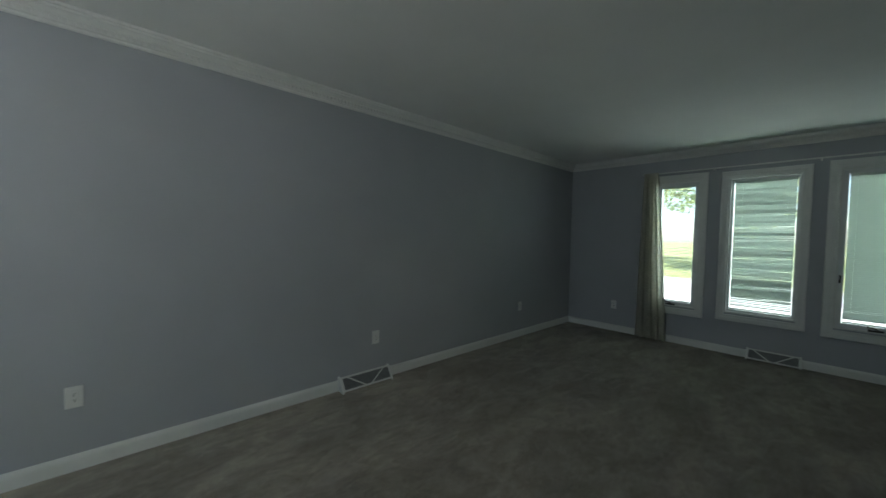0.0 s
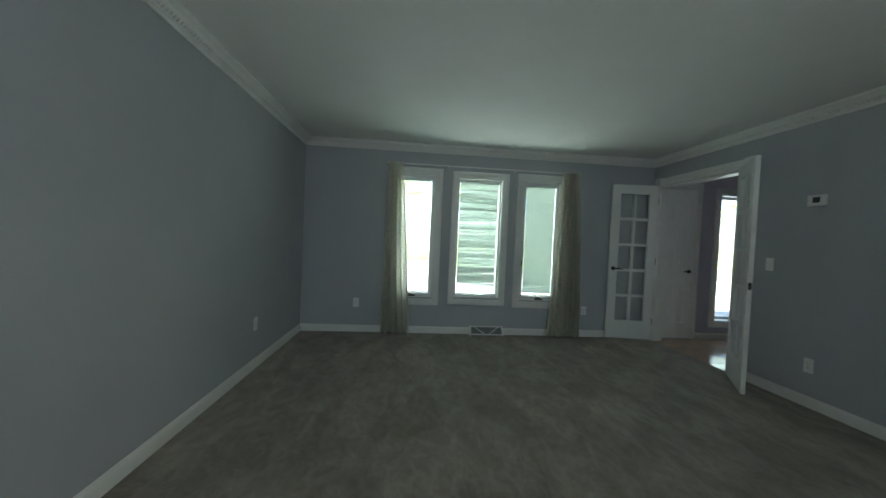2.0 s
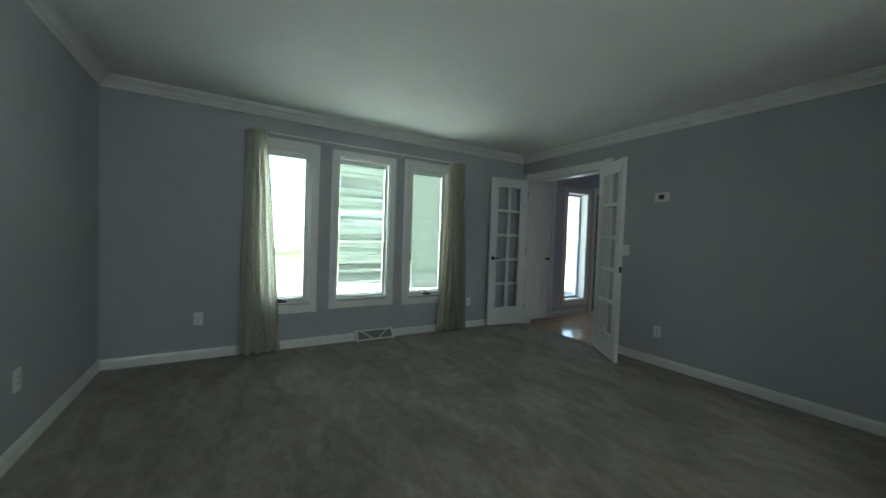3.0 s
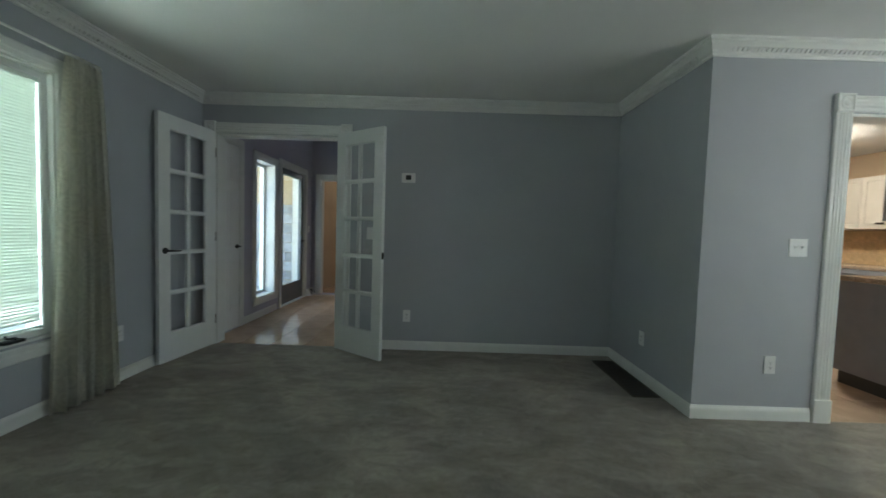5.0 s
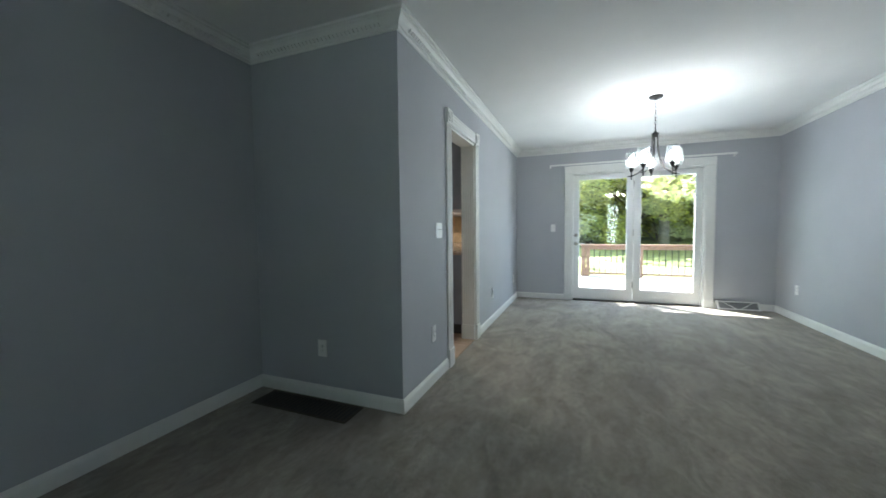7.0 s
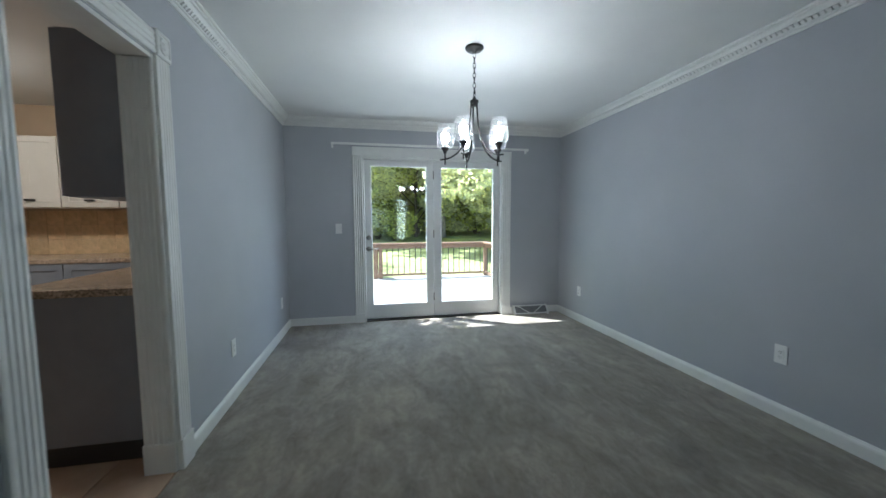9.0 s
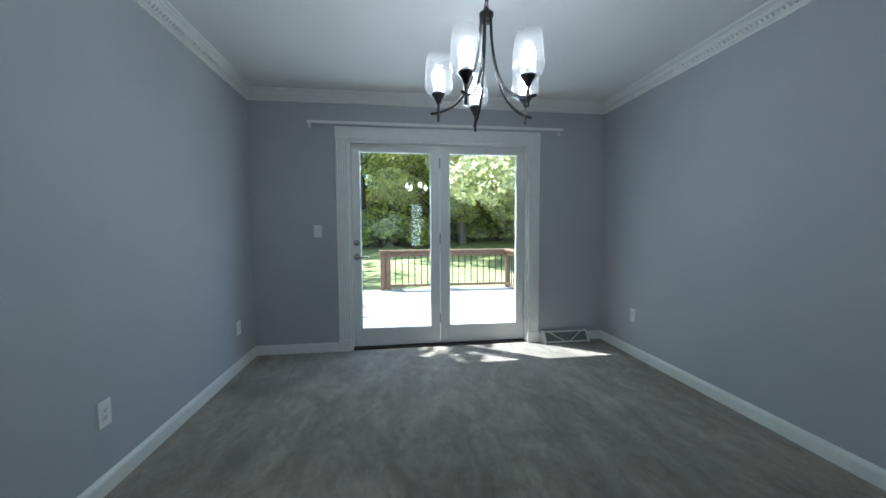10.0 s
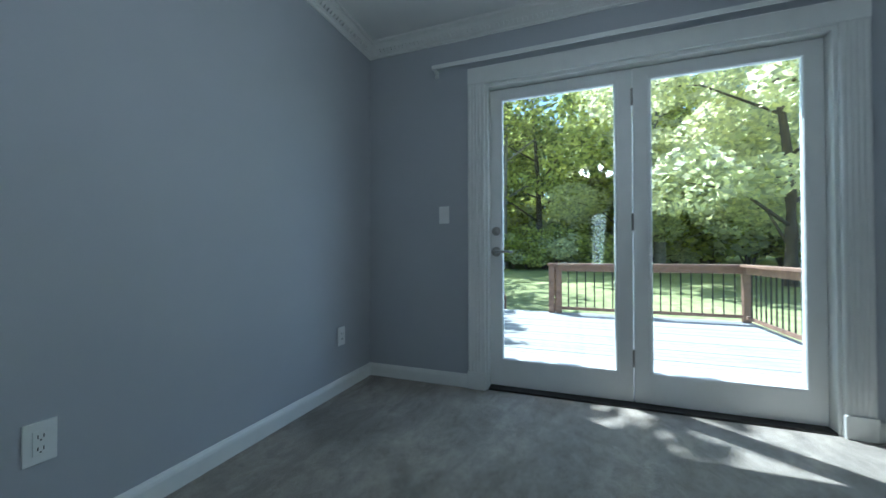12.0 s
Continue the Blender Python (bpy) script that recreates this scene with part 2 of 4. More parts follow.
def add_box(bm, x0, x1, y0, y1, z0, z1, bev=0.0, m=None):
    g = bmesh.ops.create_cube(bm, size=1.0)
    vs = g["verts"]
    for v in vs:
        v.co = Vector(((x0 + x1) / 2 + v.co.x * (x1 - x0), (y0 + y1) / 2 + v.co.y * (y1 - y0), (z0 + z1) / 2 + v.co.z * (z1 - z0)))
    if bev:
        es = list({e for v in vs for e in v.link_edges})
        r = bmesh.ops.bevel(bm, geom=es, offset=bev, segments=2, affect='EDGES', profile=0.6)
        vs = list({v for f in r["faces"] for v in f.verts} | {v for v in vs if v.is_valid})
    if m is not None:
        for v in vs:
            v.co = m @ v.co
    return bm


def box(x0, x1, y0, y1, z0, z1, bev=0.0):
    return add_box(bmesh.new(), x0, x1, y0, y1, z0, z1, bev)


def add_prism(bm, profile, place, s0, s1, cap=True):
    """Extrudes a closed profile of (a, b) from s0 to s1; place(a, b, s) gives the point. s0 and s1 may be functions of (a, b)."""
    f0 = s0 if callable(s0) else (lambda a, b: s0)
    f1 = s1 if callable(s1) else (lambda a, b: s1)
    A = [bm.verts.new(place(a, b, f0(a, b))) for a, b in profile]
    B = [bm.verts.new(place(a, b, f1(a, b))) for a, b in profile]
    k = len(profile)
    for i in range(k):
        bm.faces.new((A[i], A[(i + 1) % k], B[(i + 1) % k], B[i]))
    if cap:
        bm.faces.new(A)
        bm.faces.new(B[::-1])
    return bm


def ring(profile, u0, u1, v0, v1, place):
    """A mitred frame round a rectangle: profile of (inset, depth); place(u, v, depth)."""
    bm = bmesh.new()
    rows = []
    for i, d in profile:
        rows.append([bm.verts.new(place(u, v, d)) for u, v in ((u0 + i, v0 + i), (u1 - i, v0 + i), (u1 - i, v1 - i), (u0 + i, v1 - i))])
    k = len(profile)
    for a in range(k):
        r, s = rows[a], rows[(a + 1) % k]
        for c in range(4):
            bm.faces.new((r[c], r[(c + 1) % 4], s[(c + 1) % 4], s[c]))
    return bm


def lathe(profile, steps=16, centre=(0, 0, 0), bm=None):
    bm = bm or bmesh.new()
    rows = []
    for r, z in profile:
        rows.append([bm.verts.new((centre[0] + max(r, 1e-4) * math.cos(2 * math.pi * i / steps), centre[1] + max(r, 1e-4) * math.sin(2 * math.pi * i / steps), centre[2] + z)) for i in range(steps)])
    for a, b in zip(rows, rows[1:]):
        for i in range(steps):
            bm.faces.new((a[i], a[(i + 1) % steps], b[(i + 1) % steps], b[i]))
    return bm


def tube(points, radius, steps=8, closed=False, bm=None):
    bm = bm or bmesh.new()
    pts = [Vector(p) for p in points]
    rows = []
    k = len(pts)
    for i, p in enumerate(pts):
        a = pts[(i - 1) % k] if closed or i > 0 else p
        b = pts[(i + 1) % k] if closed or i < k - 1 else p
        q = (b - a).to_track_quat('Z', 'Y')
        r = radius(i / max(1, k - 1)) if callable(radius) else radius
        rows.append([bm.verts.new(p + q @ Vector((r * math.cos(2 * math.pi * j / steps), r * math.sin(2 * math.pi * j / steps), 0))) for j in range(steps)])
    pairs = list(zip(rows, rows[1:])) + ([(rows[-1], rows[0])] if closed else [])
    for a, b in pairs:
        for j in range(steps):
            bm.faces.new((a[j], a[(j + 1) % steps], b[(j + 1) % steps], b[j]))
    if not closed:
        bm.faces.new(rows[0][::-1])
        bm.faces.new(rows[-1])
    return bm


def wall_mesh(u0, u1, z0, z1, d0, d1, place, holes=()):
    """A wall with thickness d0..d1 and openings (ua, ub, za, zb) through it."""
    us = sorted({u0, u1, *[h[0] for h in holes], *[h[1] for h in holes]})
    zs = sorted({z0, z1, *[h[2] for h in holes], *[h[3] for h in holes]})
    solid = {}
    for i in range(len(us) - 1):
        for j in range(len(zs) - 1):
            cu, cz = (us[i] + us[i + 1]) / 2, (zs[j] + zs[j + 1]) / 2
            solid[i, j] = not any(h[0] < cu < h[1] and h[2] < cz < h[3] for h in holes)
    bm = bmesh.new()
    vc = {}
    def v(u, z, d):
        if (u, z, d) not in vc:
            vc[u, z, d] = bm.verts.new(place(u, z, d))
        return vc[u, z, d]
    for (i, j), s in solid.items():
        if not s:
            continue
        a, b, c, e = us[i], us[i + 1], zs[j], zs[j + 1]
        for d in (d0, d1):
            bm.faces.new((v(a, c, d), v(b, c, d), v(b, e, d), v(a, e, d)))
        for ii, jj, p, q in ((i - 1, j, (a, c), (a, e)), (i + 1, j, (b, c), (b, e)), (i, j - 1, (a, c), (b, c)), (i, j + 1, (a, e), (b, e))):
            if not solid.get((ii, jj), False):
                bm.faces.new((v(*p, d0), v(*q, d0), v(*q, d1), v(*p, d1)))
    return bm


# ---- structure ----
XW, XE, YN, YF, CEILZ = -4.11, 4.02, 3.445, -1.175, 2.42
along_x = lambda y, s: (lambda u, z, d: (u, y + s * d, z))
along_y = lambda x, s: (lambda u, z, d: (x + s * d, u, z))


def structure(name, bm, material, label, category, smooth=False):
    return tagged(mesh_ob(name, bm, material, smooth=smooth), label, category, kind="structure")


KD0, KD1, KDT = -1.61, -0.89, 2.00       # kitchen opening
FO0, FO1, FOT = 2.67, 3.89, 2.055        # french door opening
PD0, PD1, PDT = 0.868, 2.638, 2.005       # patio door opening
WIN = [(1.80, 2.27, 0.465, 2.045), (0.915, 1.515, 0.475, 2.04), (0.135, 0.645, 0.465, 2.045)]
SL = (-2.66, -2.16, 0.25, 2.02)          # foyer sidelight
FD = (-3.72, -2.86, 0.0, 2.06)           # front door
CD = (-1.79, -1.385, 0.0, 2.06)          # closet door

structure("floor", add_box(box(XW, XE, 0.0, YN, -0.25, 0.0), 0.0, XE, YF - 0.02, 0.0, -0.25, 0.0), CARPET, "taupe grey cut-pile carpet with brushed vacuum marks", "carpet")
structure("ceiling", box(XW - 0.2, XE + 0.2, YF - 0.1, YN + 0.2, CEILZ, CEILZ + 0.15), CEIL, "smooth white painted ceiling", "ceiling")
structure("wall_north", wall_mesh(XW, XE, -0.3, CEILZ, 0, 0.2, along_x(YN, 1)), WALL, "long plain wall painted blue grey", "wall")
structure("wall_west", wall_mesh(0.0, YN + 0.2, -0.3, CEILZ, 0, 0.2, along_y(XW, -1), [(PD0, PD1, 0.0, PDT)]), WALL, "blue grey wall with patio door opening", "wall")
structure("wall_east", wall_mesh(-4.2, YN + 0.2, -0.3, 3.6, 0, 0.2, along_y(XE, 1), WIN + [SL, FD]), WALL, "blue grey wall with three tall windows", "wall")
structure("wall_kitchen", wall_mesh(XW, 0.0, -0.25, CEILZ, 0, 0.14, along_x(0.0, -1), [(KD0, KD1, -0.25, KDT)]), WALL, "blue grey wall with kitchen doorway", "wall")
structure("wall_alcove", wall_mesh(YF, -0.14, -0.25, CEILZ, 0, 0.12, along_y(0.0, -1)), WALL, "short blue grey return wall", "wall")
structure("wall_south", wall_mesh(-0.12, XE, -0.25, 3.6, 0, 0.12, along_x(YF, -1), [(FO0, FO1, -0.25, FOT)]), WALL, "blue grey wall with french door opening", "wall")

ROOM = [(XW, 0.0), (0.0, 0.0), (0.0, YF), (XE, YF), (XE, YN), (XW, YN)]
CROWN = [(0, -0.095), (0.010, -0.095), (0.014, -0.088), (0.014, -0.078), (0.022, -0.074), (0.026, -0.060), (0.038, -0.044), (0.054, -0.030), (0.064, -0.026), (0.066, -0.016), (0.078, -0.013), (0.080, -0.004), (0.080, 0.0), (0, 0.0)]
BASE = [(0, 0), (0.016, 0), (0.016, 0.062), (0.013, 0.073), (0.008, 0.080), (0.005, 0.087), (0, 0.087)]


def run_trim(name, profile, i, z, spans, material, label, category, teeth=False):
    """Moulding along edge i of the room; mitred where a span ends in a corner."""
    p, q = Vector(ROOM[i]), Vector(ROOM[(i + 1) % 6])
    d = (q - p).normalized()
    nrm = Vector((-d.y, d.x))
    L = (q - p).length
    def turn(a, b, c):
        e, f = (Vector(b) - Vector(a)).normalized(), (Vector(c) - Vector(b)).normalized()
        return 1 if e.x * f.y - e.y * f.x > 0 else -1
    t0 = turn(ROOM[i - 1], ROOM[i], ROOM[(i + 1) % 6])
    t1 = turn(ROOM[i], ROOM[(i + 1) % 6], ROOM[(i + 2) % 6])
    place = lambda a, b, s: (p.x + d.x * s + nrm.x * a, p.y + d.y * s + nrm.y * a, z + b)
    for s0, s1 in spans:
        bm = bmesh.new()
        add_prism(bm, profile, place, (lambda a, b: t0 * a) if s0 is None else s0, (lambda a, b: L - t1 * a) if s1 is None else s1)
        ob = structure(name, bm, material, label, category)
        if teeth:
            tb = bmesh.new()
            s = 0.10
            while s < L - 0.10:
                vs = [tb.verts.new(place(a, b, s + w)) for w in (0, 0.016) for a, b in ((0.024, -0.066), (0.040, -0.050), (0.050, -0.058), (0.034, -0.074))]
                for f in ((0, 1, 2, 3), (7, 6, 5, 4), (0, 4, 5, 1), (1, 5, 6, 2), (2, 6, 7, 3), (3, 7, 4, 0)):
                    tb.faces.new([vs[j] for j in f])
                s += 0.030
            t = part("dentil_band", tb, material, ob)
            t["kind"] = "stuff"


for i in range(6):
    run_trim("crown_moulding", CROWN, i, CEILZ, [(None, None)], TRIM, "white crown moulding with a small dentil band", "crown moulding", True)
BL = "white painted baseboard with a moulded top"
VN = (0.13, 0.62)
VE = (0.845, 1.29)
VW = (2.775, 3.255)
run_trim("baseboard", BASE, 0, 0, [(None, -1.73 - XW), (-0.775 - XW, None)], TRIM, BL, "baseboard")
run_trim("baseboard", BASE, 1, 0, [(None, None)], TRIM, BL, "baseboard")
run_trim("baseboard", BASE, 2, 0, [(None, 2.575)], TRIM, BL, "baseboard")
run_trim("baseboard", BASE, 3, 0, [(None, VE[0] - YF), (VE[1] - YF, None)], TRIM, BL, "baseboard")
run_trim("baseboard", BASE, 4, 0, [(None, XE - VN[1]), (XE - VN[0], None)], TRIM, BL, "baseboard")
run_trim("baseboard", BASE, 5, 0, [(None, YN - 2.752), (YN - 0.754, None)], TRIM, BL, "baseboard")


# flat casing board with flutes, standing on a plinth
def flute_profile(w, n, depth):
    out = [(0, 0), (0, depth * 0.8), (0.006, depth)]
    step = (w - 0.024) / n
    for k in range(n):
        a = 0.012 + k * step
        out += [(a + step * 0.18, depth), (a + step * 0.34, depth - 0.0035), (a + step * 0.66, depth - 0.0035), (a + step * 0.82, depth)]
    return out + [(w - 0.006, depth), (w, depth * 0.8), (w, 0)]


def fluted_side(par, u0, u1, z0, z1, place, n=4, plinth=0.15):
    """One upright casing board from plinth to rosette block."""
    w = u1 - u0
    bm = bmesh.new()
    add_prism(bm, flute_profile(w, n, 0.018), lambda a, b, s: place(u0 + a, s, b), z0 + plinth, z1)
    part("casing_board", bm, TRIM, par)
    bm = bmesh.new()
    pts = [(-0.004, 0), (-0.004, 0.024), (0.002, 0.027), (w - 0.002, 0.027), (w + 0.004, 0.024), (w + 0.004, 0)]
    add_prism(bm, pts, lambda a, b, s: place(u0 + a, s, b), z0, z0 + plinth)
    part("plinth_block", bm, TRIM, par)


def rosette(par, u0, u1, z0, z1, place):
    w = u1 - u0
    bm = ring([(0, 0), (0, 0.024), (0.006, 0.028), (0.014, 0.028), (0.018, 0.022), (w / 2 - 0.001, 0.022), (w / 2 - 0.001, 0)], u0 - 0.003, u1 + 0.003, z0, z1, place)
    cu, cz = (u0 + u1) / 2, (z0 + z1) / 2
    rows = []
    for r, d in ((w * 0.36, 0.021), (w * 0.33, 0.029), (w * 0.2, 0.023), (w * 0.1, 0.030), (0.0005, 0.032)):
        rows.append([bm.verts.new(place(cu + r * math.cos(k * math.pi / 6), cz + r * math.sin(k * math.pi / 6), d)) for k in range(12)])
    for a, b in zip(rows, rows[1:]):
        for k in range(12):
            bm.faces.new((a[k], a[(k + 1) % 12], b[(k + 1) % 12], b[k]))
    part("rosette_block", bm, TRIM, par)


def head_board(par, u0, u1, z0, z1, place, n=3):
    bm = bmesh.new()
    add_prism(bm, flute_profile(z1 - z0, n, 0.018), lambda a, b, s: place(s, z0 + a, b), u0, u1)
    part("casing_board", bm, TRIM, par)


def lining(par, u0, u1, z1, d0, d1, place, t=0.018):
    """Jambs and head lining an opening from the floor up."""
    for a, b in ((u0, u0 + t), (u1 - t, u1)):
        bm = bmesh.new()
        add_prism(bm, [(a, d0), (b, d0), (b, d1), (a, d1)], lambda p, q, s: place(p, s, q), 0.0, z1)
        part("jamb", bm, TRIM, par)
    bm = bmesh.new()
    add_prism(bm, [(z1 - t, d0), (z1, d0), (z1, d1), (z1 - t, d1)], lambda p, q, s: place(s, p, q), u0 + t, u1 - t)
    part("head_jamb", bm, TRIM, par)


# kitchen doorway
kt = thing("trim_kitchen_doorway", "white fluted door casing with rosette corner blocks and plinths", "door casing", kind="structure")
kp = lambda u, z, d: (u, d, z)
fluted_side(kt, KD0 - 0.105, KD0 + 0.004, 0, KDT, kp)
fluted_side(kt, KD1 - 0.004, KD1 + 0.105, 0, KDT, kp)
for a in (KD0 - 0.105, KD1 - 0.004):
    rosette(kt, a, a + 0.109, KDT, KDT + 0.118, kp)
head_board(kt, KD0 + 0.007, KD1 - 0.007, KDT + 0.006, KDT + 0.108, kp)
kpj = lambda u, z, d: (u, -d, z)
bm = bmesh.new()
jp = flute_profile(0.14, 5, 0.018)
add_prism(bm, jp, lambda a, b, s: (KD0 + b, -0.14 + a, s), 0.15, KDT)
part("fluted_jamb", bm, TRIM, kt)
bm = bmesh.new()
add_prism(bm, jp, lambda a, b, s: (KD1 - b, -0.14 + a, s), 0.15, KDT)
part("fluted_jamb", bm, TRIM, kt)
part("jamb_plinth", box(KD0, KD0 + 0.026, -0.142, -0.001, 0, 0.15, 0.003), TRIM, kt)
part("jamb_plinth", box(KD1 - 0.026, KD1, -0.142, -0.001, 0, 0.15, 0.003), TRIM, kt)
part("head_jamb", box(KD0 + 0.02, KD1 - 0.02, -0.14, -0.001, KDT - 0.018, KDT), TRIM, kt)

# french doorway
ft = thing("trim_french_doorway", "white fluted casing round a wide french door opening", "door casing", kind="structure")
fp = lambda u, z, d: (u, YF + d, z)
fluted_side(ft, FO0 - 0.095, FO0 + 0.004, 0, FOT, fp)
fluted_side(ft, FO1 - 0.004, FO1 + 0.095, 0, FOT, fp)
for a in (FO0 - 0.095, FO1 - 0.004):
    rosette(ft, a, a + 0.099, FOT, FOT + 0.112, fp)
head_board(ft, FO0 + 0.007, FO1 - 0.007, FOT + 0.004, FOT + 0.10, fp)
lining(ft, FO0, FO1, FOT, -0.001, -0.12, fp)


def lever_set(par, x, z, side, m=None):
    """A lever handle on both faces of a leaf; lever points along x by side."""
    for f in (1, -1):
        bm = bmesh.new()
        y = f * 0.018
        lathe([(0.0, 0.006), (0.022, 0.006), (0.026, 0.003), (0.026, 0.0)], 16, bm=bm)
        tube([(0, 0, 0.004), (0, 0, 0.045)], 0.009, 10, bm=bm)
        tube([(0, 0, 0.045), (side * 0.03, 0, 0.048), (side * 0.08, 0.004, 0.047), (side * 0.11, 0.002, 0.045)], lambda s: 0.009 - 0.003 * s, 8, bm=bm)
        mm = Matrix.Translation((x, y, z)) @ Matrix.Rotation(-f * math.pi / 2, 4, 'X')
        bmesh.ops.transform(bm, matrix=mm, verts=bm.verts)
        part("lever_handle", bm, BRONZE if m is None else m, par, "dark bronze lever handle", smooth=True)


def french_leaf(name, label, w, h, hinge, angle, latch=True):
    """Glazed leaf of two by five panes. Local x runs from the hinge edge."""
    e = thing(name, label, "french door", pose(hinge[0], hinge[1], 0.015, 0, 0, angle), "pair of french doors")
    T = 0.0175
    st, top, bot = 0.105, 0.115, 0.235
    pl = lambda u, z, d: (u, d, z)
    part("hinge_stile", box(0, st, -T, T, 0, h, 0.002), DOORW, e)
    part("latch_stile", box(w - st, w, -T, T, 0, h, 0.002), DOORW, e)
    part("bottom_rail", box(st, w - st, -T, T, 0, bot, 0.0), DOORW, e)
    part("top_rail", box(st, w - st, -T, T, h - top, h, 0.0), DOORW, e)
    gx0, gx1, gz0, gz1 = st, w - st, bot, h - top
    mun = 0.022
    bm = bmesh.new()
    add_box(bm, (gx0 + gx1) / 2 - mun / 2, (gx0 + gx1) / 2 + mun / 2, -0.014, 0.014, gz0, gz1, 0.003)
    part("muntin", bm, DOORW, e)
    dz = (gz1 - gz0) / 5
    for k in range(1, 5):
        part("muntin", box(gx0, gx1, -0.0145, 0.0145, gz0 + k * dz - mun / 2, gz0 + k * dz + mun / 2, 0.003), DOORW, e)
    cx = (gx0 + gx1) / 2
    for a, b in ((gx0, cx - mun / 2), (cx + mun / 2, gx1)):
        for k in range(5):
            za, zb = gz0 + k * dz + (mun / 2 if k else 0), gz0 + (k + 1) * dz - (mun / 2 if k < 4 else 0)
            bead = ring([(0, -0.016), (0.008, -0.010), (0.008, 0.010), (0, 0.016)], a, b, za, zb, pl)
            part("glazing_bead", bead, DOORW, e)
            p = part("pane", box(a, b, -0.002, 0.002, za, zb), GLASS, e)
            p.visible_shadow = False
    if latch:
        lever_set(e, w - 0.055, 0.93, -1)
    else:
        part("latch_plate", box(w - 0.001, w + 0.0025, -0.012, 0.012, 0.90, 0.96), BRONZE, e, "dark bronze latch plate")
        part("latch_bolt", box(w + 0.001, w + 0.010, -0.007, 0.007, 0.918, 0.942, 0.002), BRONZE, e)
    for z in (0.2, 1.0, 1.8):
        part("hinge", tube([(-0.004, T + 0.003, z), (-0.004, T + 0.003, z + 0.09)], 0.006, 8), NICKEL, e, "small satin nickel hinge")
    return e


def ang(p, q):
    return math.degrees(math.atan2(q[1] - p[1], q[0] - p[0]))


h1, f1 = (3.885, -1.135), (3.962, -0.542)
french_leaf("french_door", "white french door leaf standing open against the window wall, lever handle", 0.592, 2.045, h1, ang(h1, f1))
h2, f2 = (2.685, -1.125), (2.195, -0.800)
french_leaf("french_door", "white ten-pane french door leaf swung halfway into the room", 0.592, 2.045, h2, ang(h2, f2), False)


# ---- windows of the east wall ----
CASP = [(0, 0), (0, 0.014), (0.008, 0.020), (0.05, 0.020), (0.06, 0.016), (0.085, 0.016), (0.092, 0.010), (0.092, 0)]
inE = lambda u, v, d: (XE - d, u, v)


def window_unit(k, hole, centre):
    y0, y1, z0, z1 = hole
    e = thing(f"window_{k}", "tall white casement window with wide flat casing", "window", kind="structure")
    c = 0.075 if centre else 0.085
    prof = [(a * c / 0.092, b) for a, b in CASP]
    part("casing", ring(prof, y0 - c, y1 + c, z0 - c - 0.015, z1 + c, inE), TRIM, e)
    part("jamb", ring([(-0.001, 0.001), (-0.001, -0.19), (0.014, -0.19), (0.014, 0.001)], y0, y1, z0, z1, inE), TRIM, e)
    s = 0.040 if not centre else 0.022
    dep = -0.035 if not centre else -0.070
    part("sash", ring([(0.014, dep), (0.014, dep - 0.05), (0.014 + s, dep - 0.05), (0.014 + s, dep - 0.008), (0.014 + s - 0.006, dep)], y0, y1, z0, z1, inE), VINYL, e)
    g = 0.014 + s
    p = part("pane", box(XE - dep + 0.030, XE - dep + 0.034, y0 + g, y1 - g, z0 + g, z1 - g), GLASS, e)
    p.visible_shadow = False
    if not centre:
        cy = (y0 + y1) / 2 + (0.03 if k == 1 else -0.02)
        bm = bmesh.new()
        add_box(bm, XE - 0.012, XE + 0.036, cy - 0.05, cy + 0.05, z0 + 0.013, z0 + 0.030, 0.004)
        tube([(XE + 0.002, cy - 0.01, z0 + 0.03), (XE - 0.012, cy + 0.0, z0 + 0.045), (XE - 0.016, cy + 0.05, z0 + 0.052), (XE - 0.020, cy + 0.055, z0 + 0.070)], 0.006, 8, bm=bm)
        part("crank", bm, BRONZE, e, "dark window crank")
        part("lock_lever", box(XE + 0.018, XE + 0.034, y1 - 0.035, y1 - 0.020, z0 + 0.45, z0 + 0.53, 0.003), BRONZE, e)
    return g


def window_blind(y0, y1, z0, z1, x, tilt, label, bent):
    e = thing("window_blind", label, "blind", pose(x, (y0 + y1) / 2, z1), "window blinds")
    w = y1 - y0
    part("headrail", box(-0.012, 0.012, -w / 2, w / 2, -0.024, 0, 0.002), SLATM, e)
    n = int((z1 - z0 - 0.06) / 0.0185)
    sb = bmesh.new()
    prof = [(-0.0125, 0.0), (-0.006, 0.0016), (0.0, 0.0022), (0.006, 0.0016), (0.0125, 0.0), (0.006, 0.0011), (0.0, 0.0017), (-0.006, 0.0011)]
    add_prism(sb, prof, lambda a, b, s: (a, s, b), -w / 2 + 0.004, w / 2 - 0.004)
    first = part("slat", sb, SLATM, e)
    rng = random.Random(int(tilt * 10) + 5)
    drift = 0.0
    for j in range(n):
        ob = first if j == 0 else new("slat", first.data)
        ob.parent = e
        drift = drift * 0.4 + rng.gauss(0, bent)
        ob.matrix_basis = pose(0, 0, -0.034 - j * 0.0185, rng.gauss(0, bent * 0.06), tilt + drift, 0)
    part("bottom_rail", box(-0.011, 0.011, -w / 2 + 0.003, w / 2 - 0.003, z0 - z1 + 0.004, z0 - z1 + 0.018, 0.002), SLATM, e)
    for sy in (-0.36, 0.36):
        part("ladder_cord", tube([(-0.013, sy * w, -0.02), (-0.013, sy * w, z0 - z1 + 0.015)], 0.0008, 4), SLATM, e)


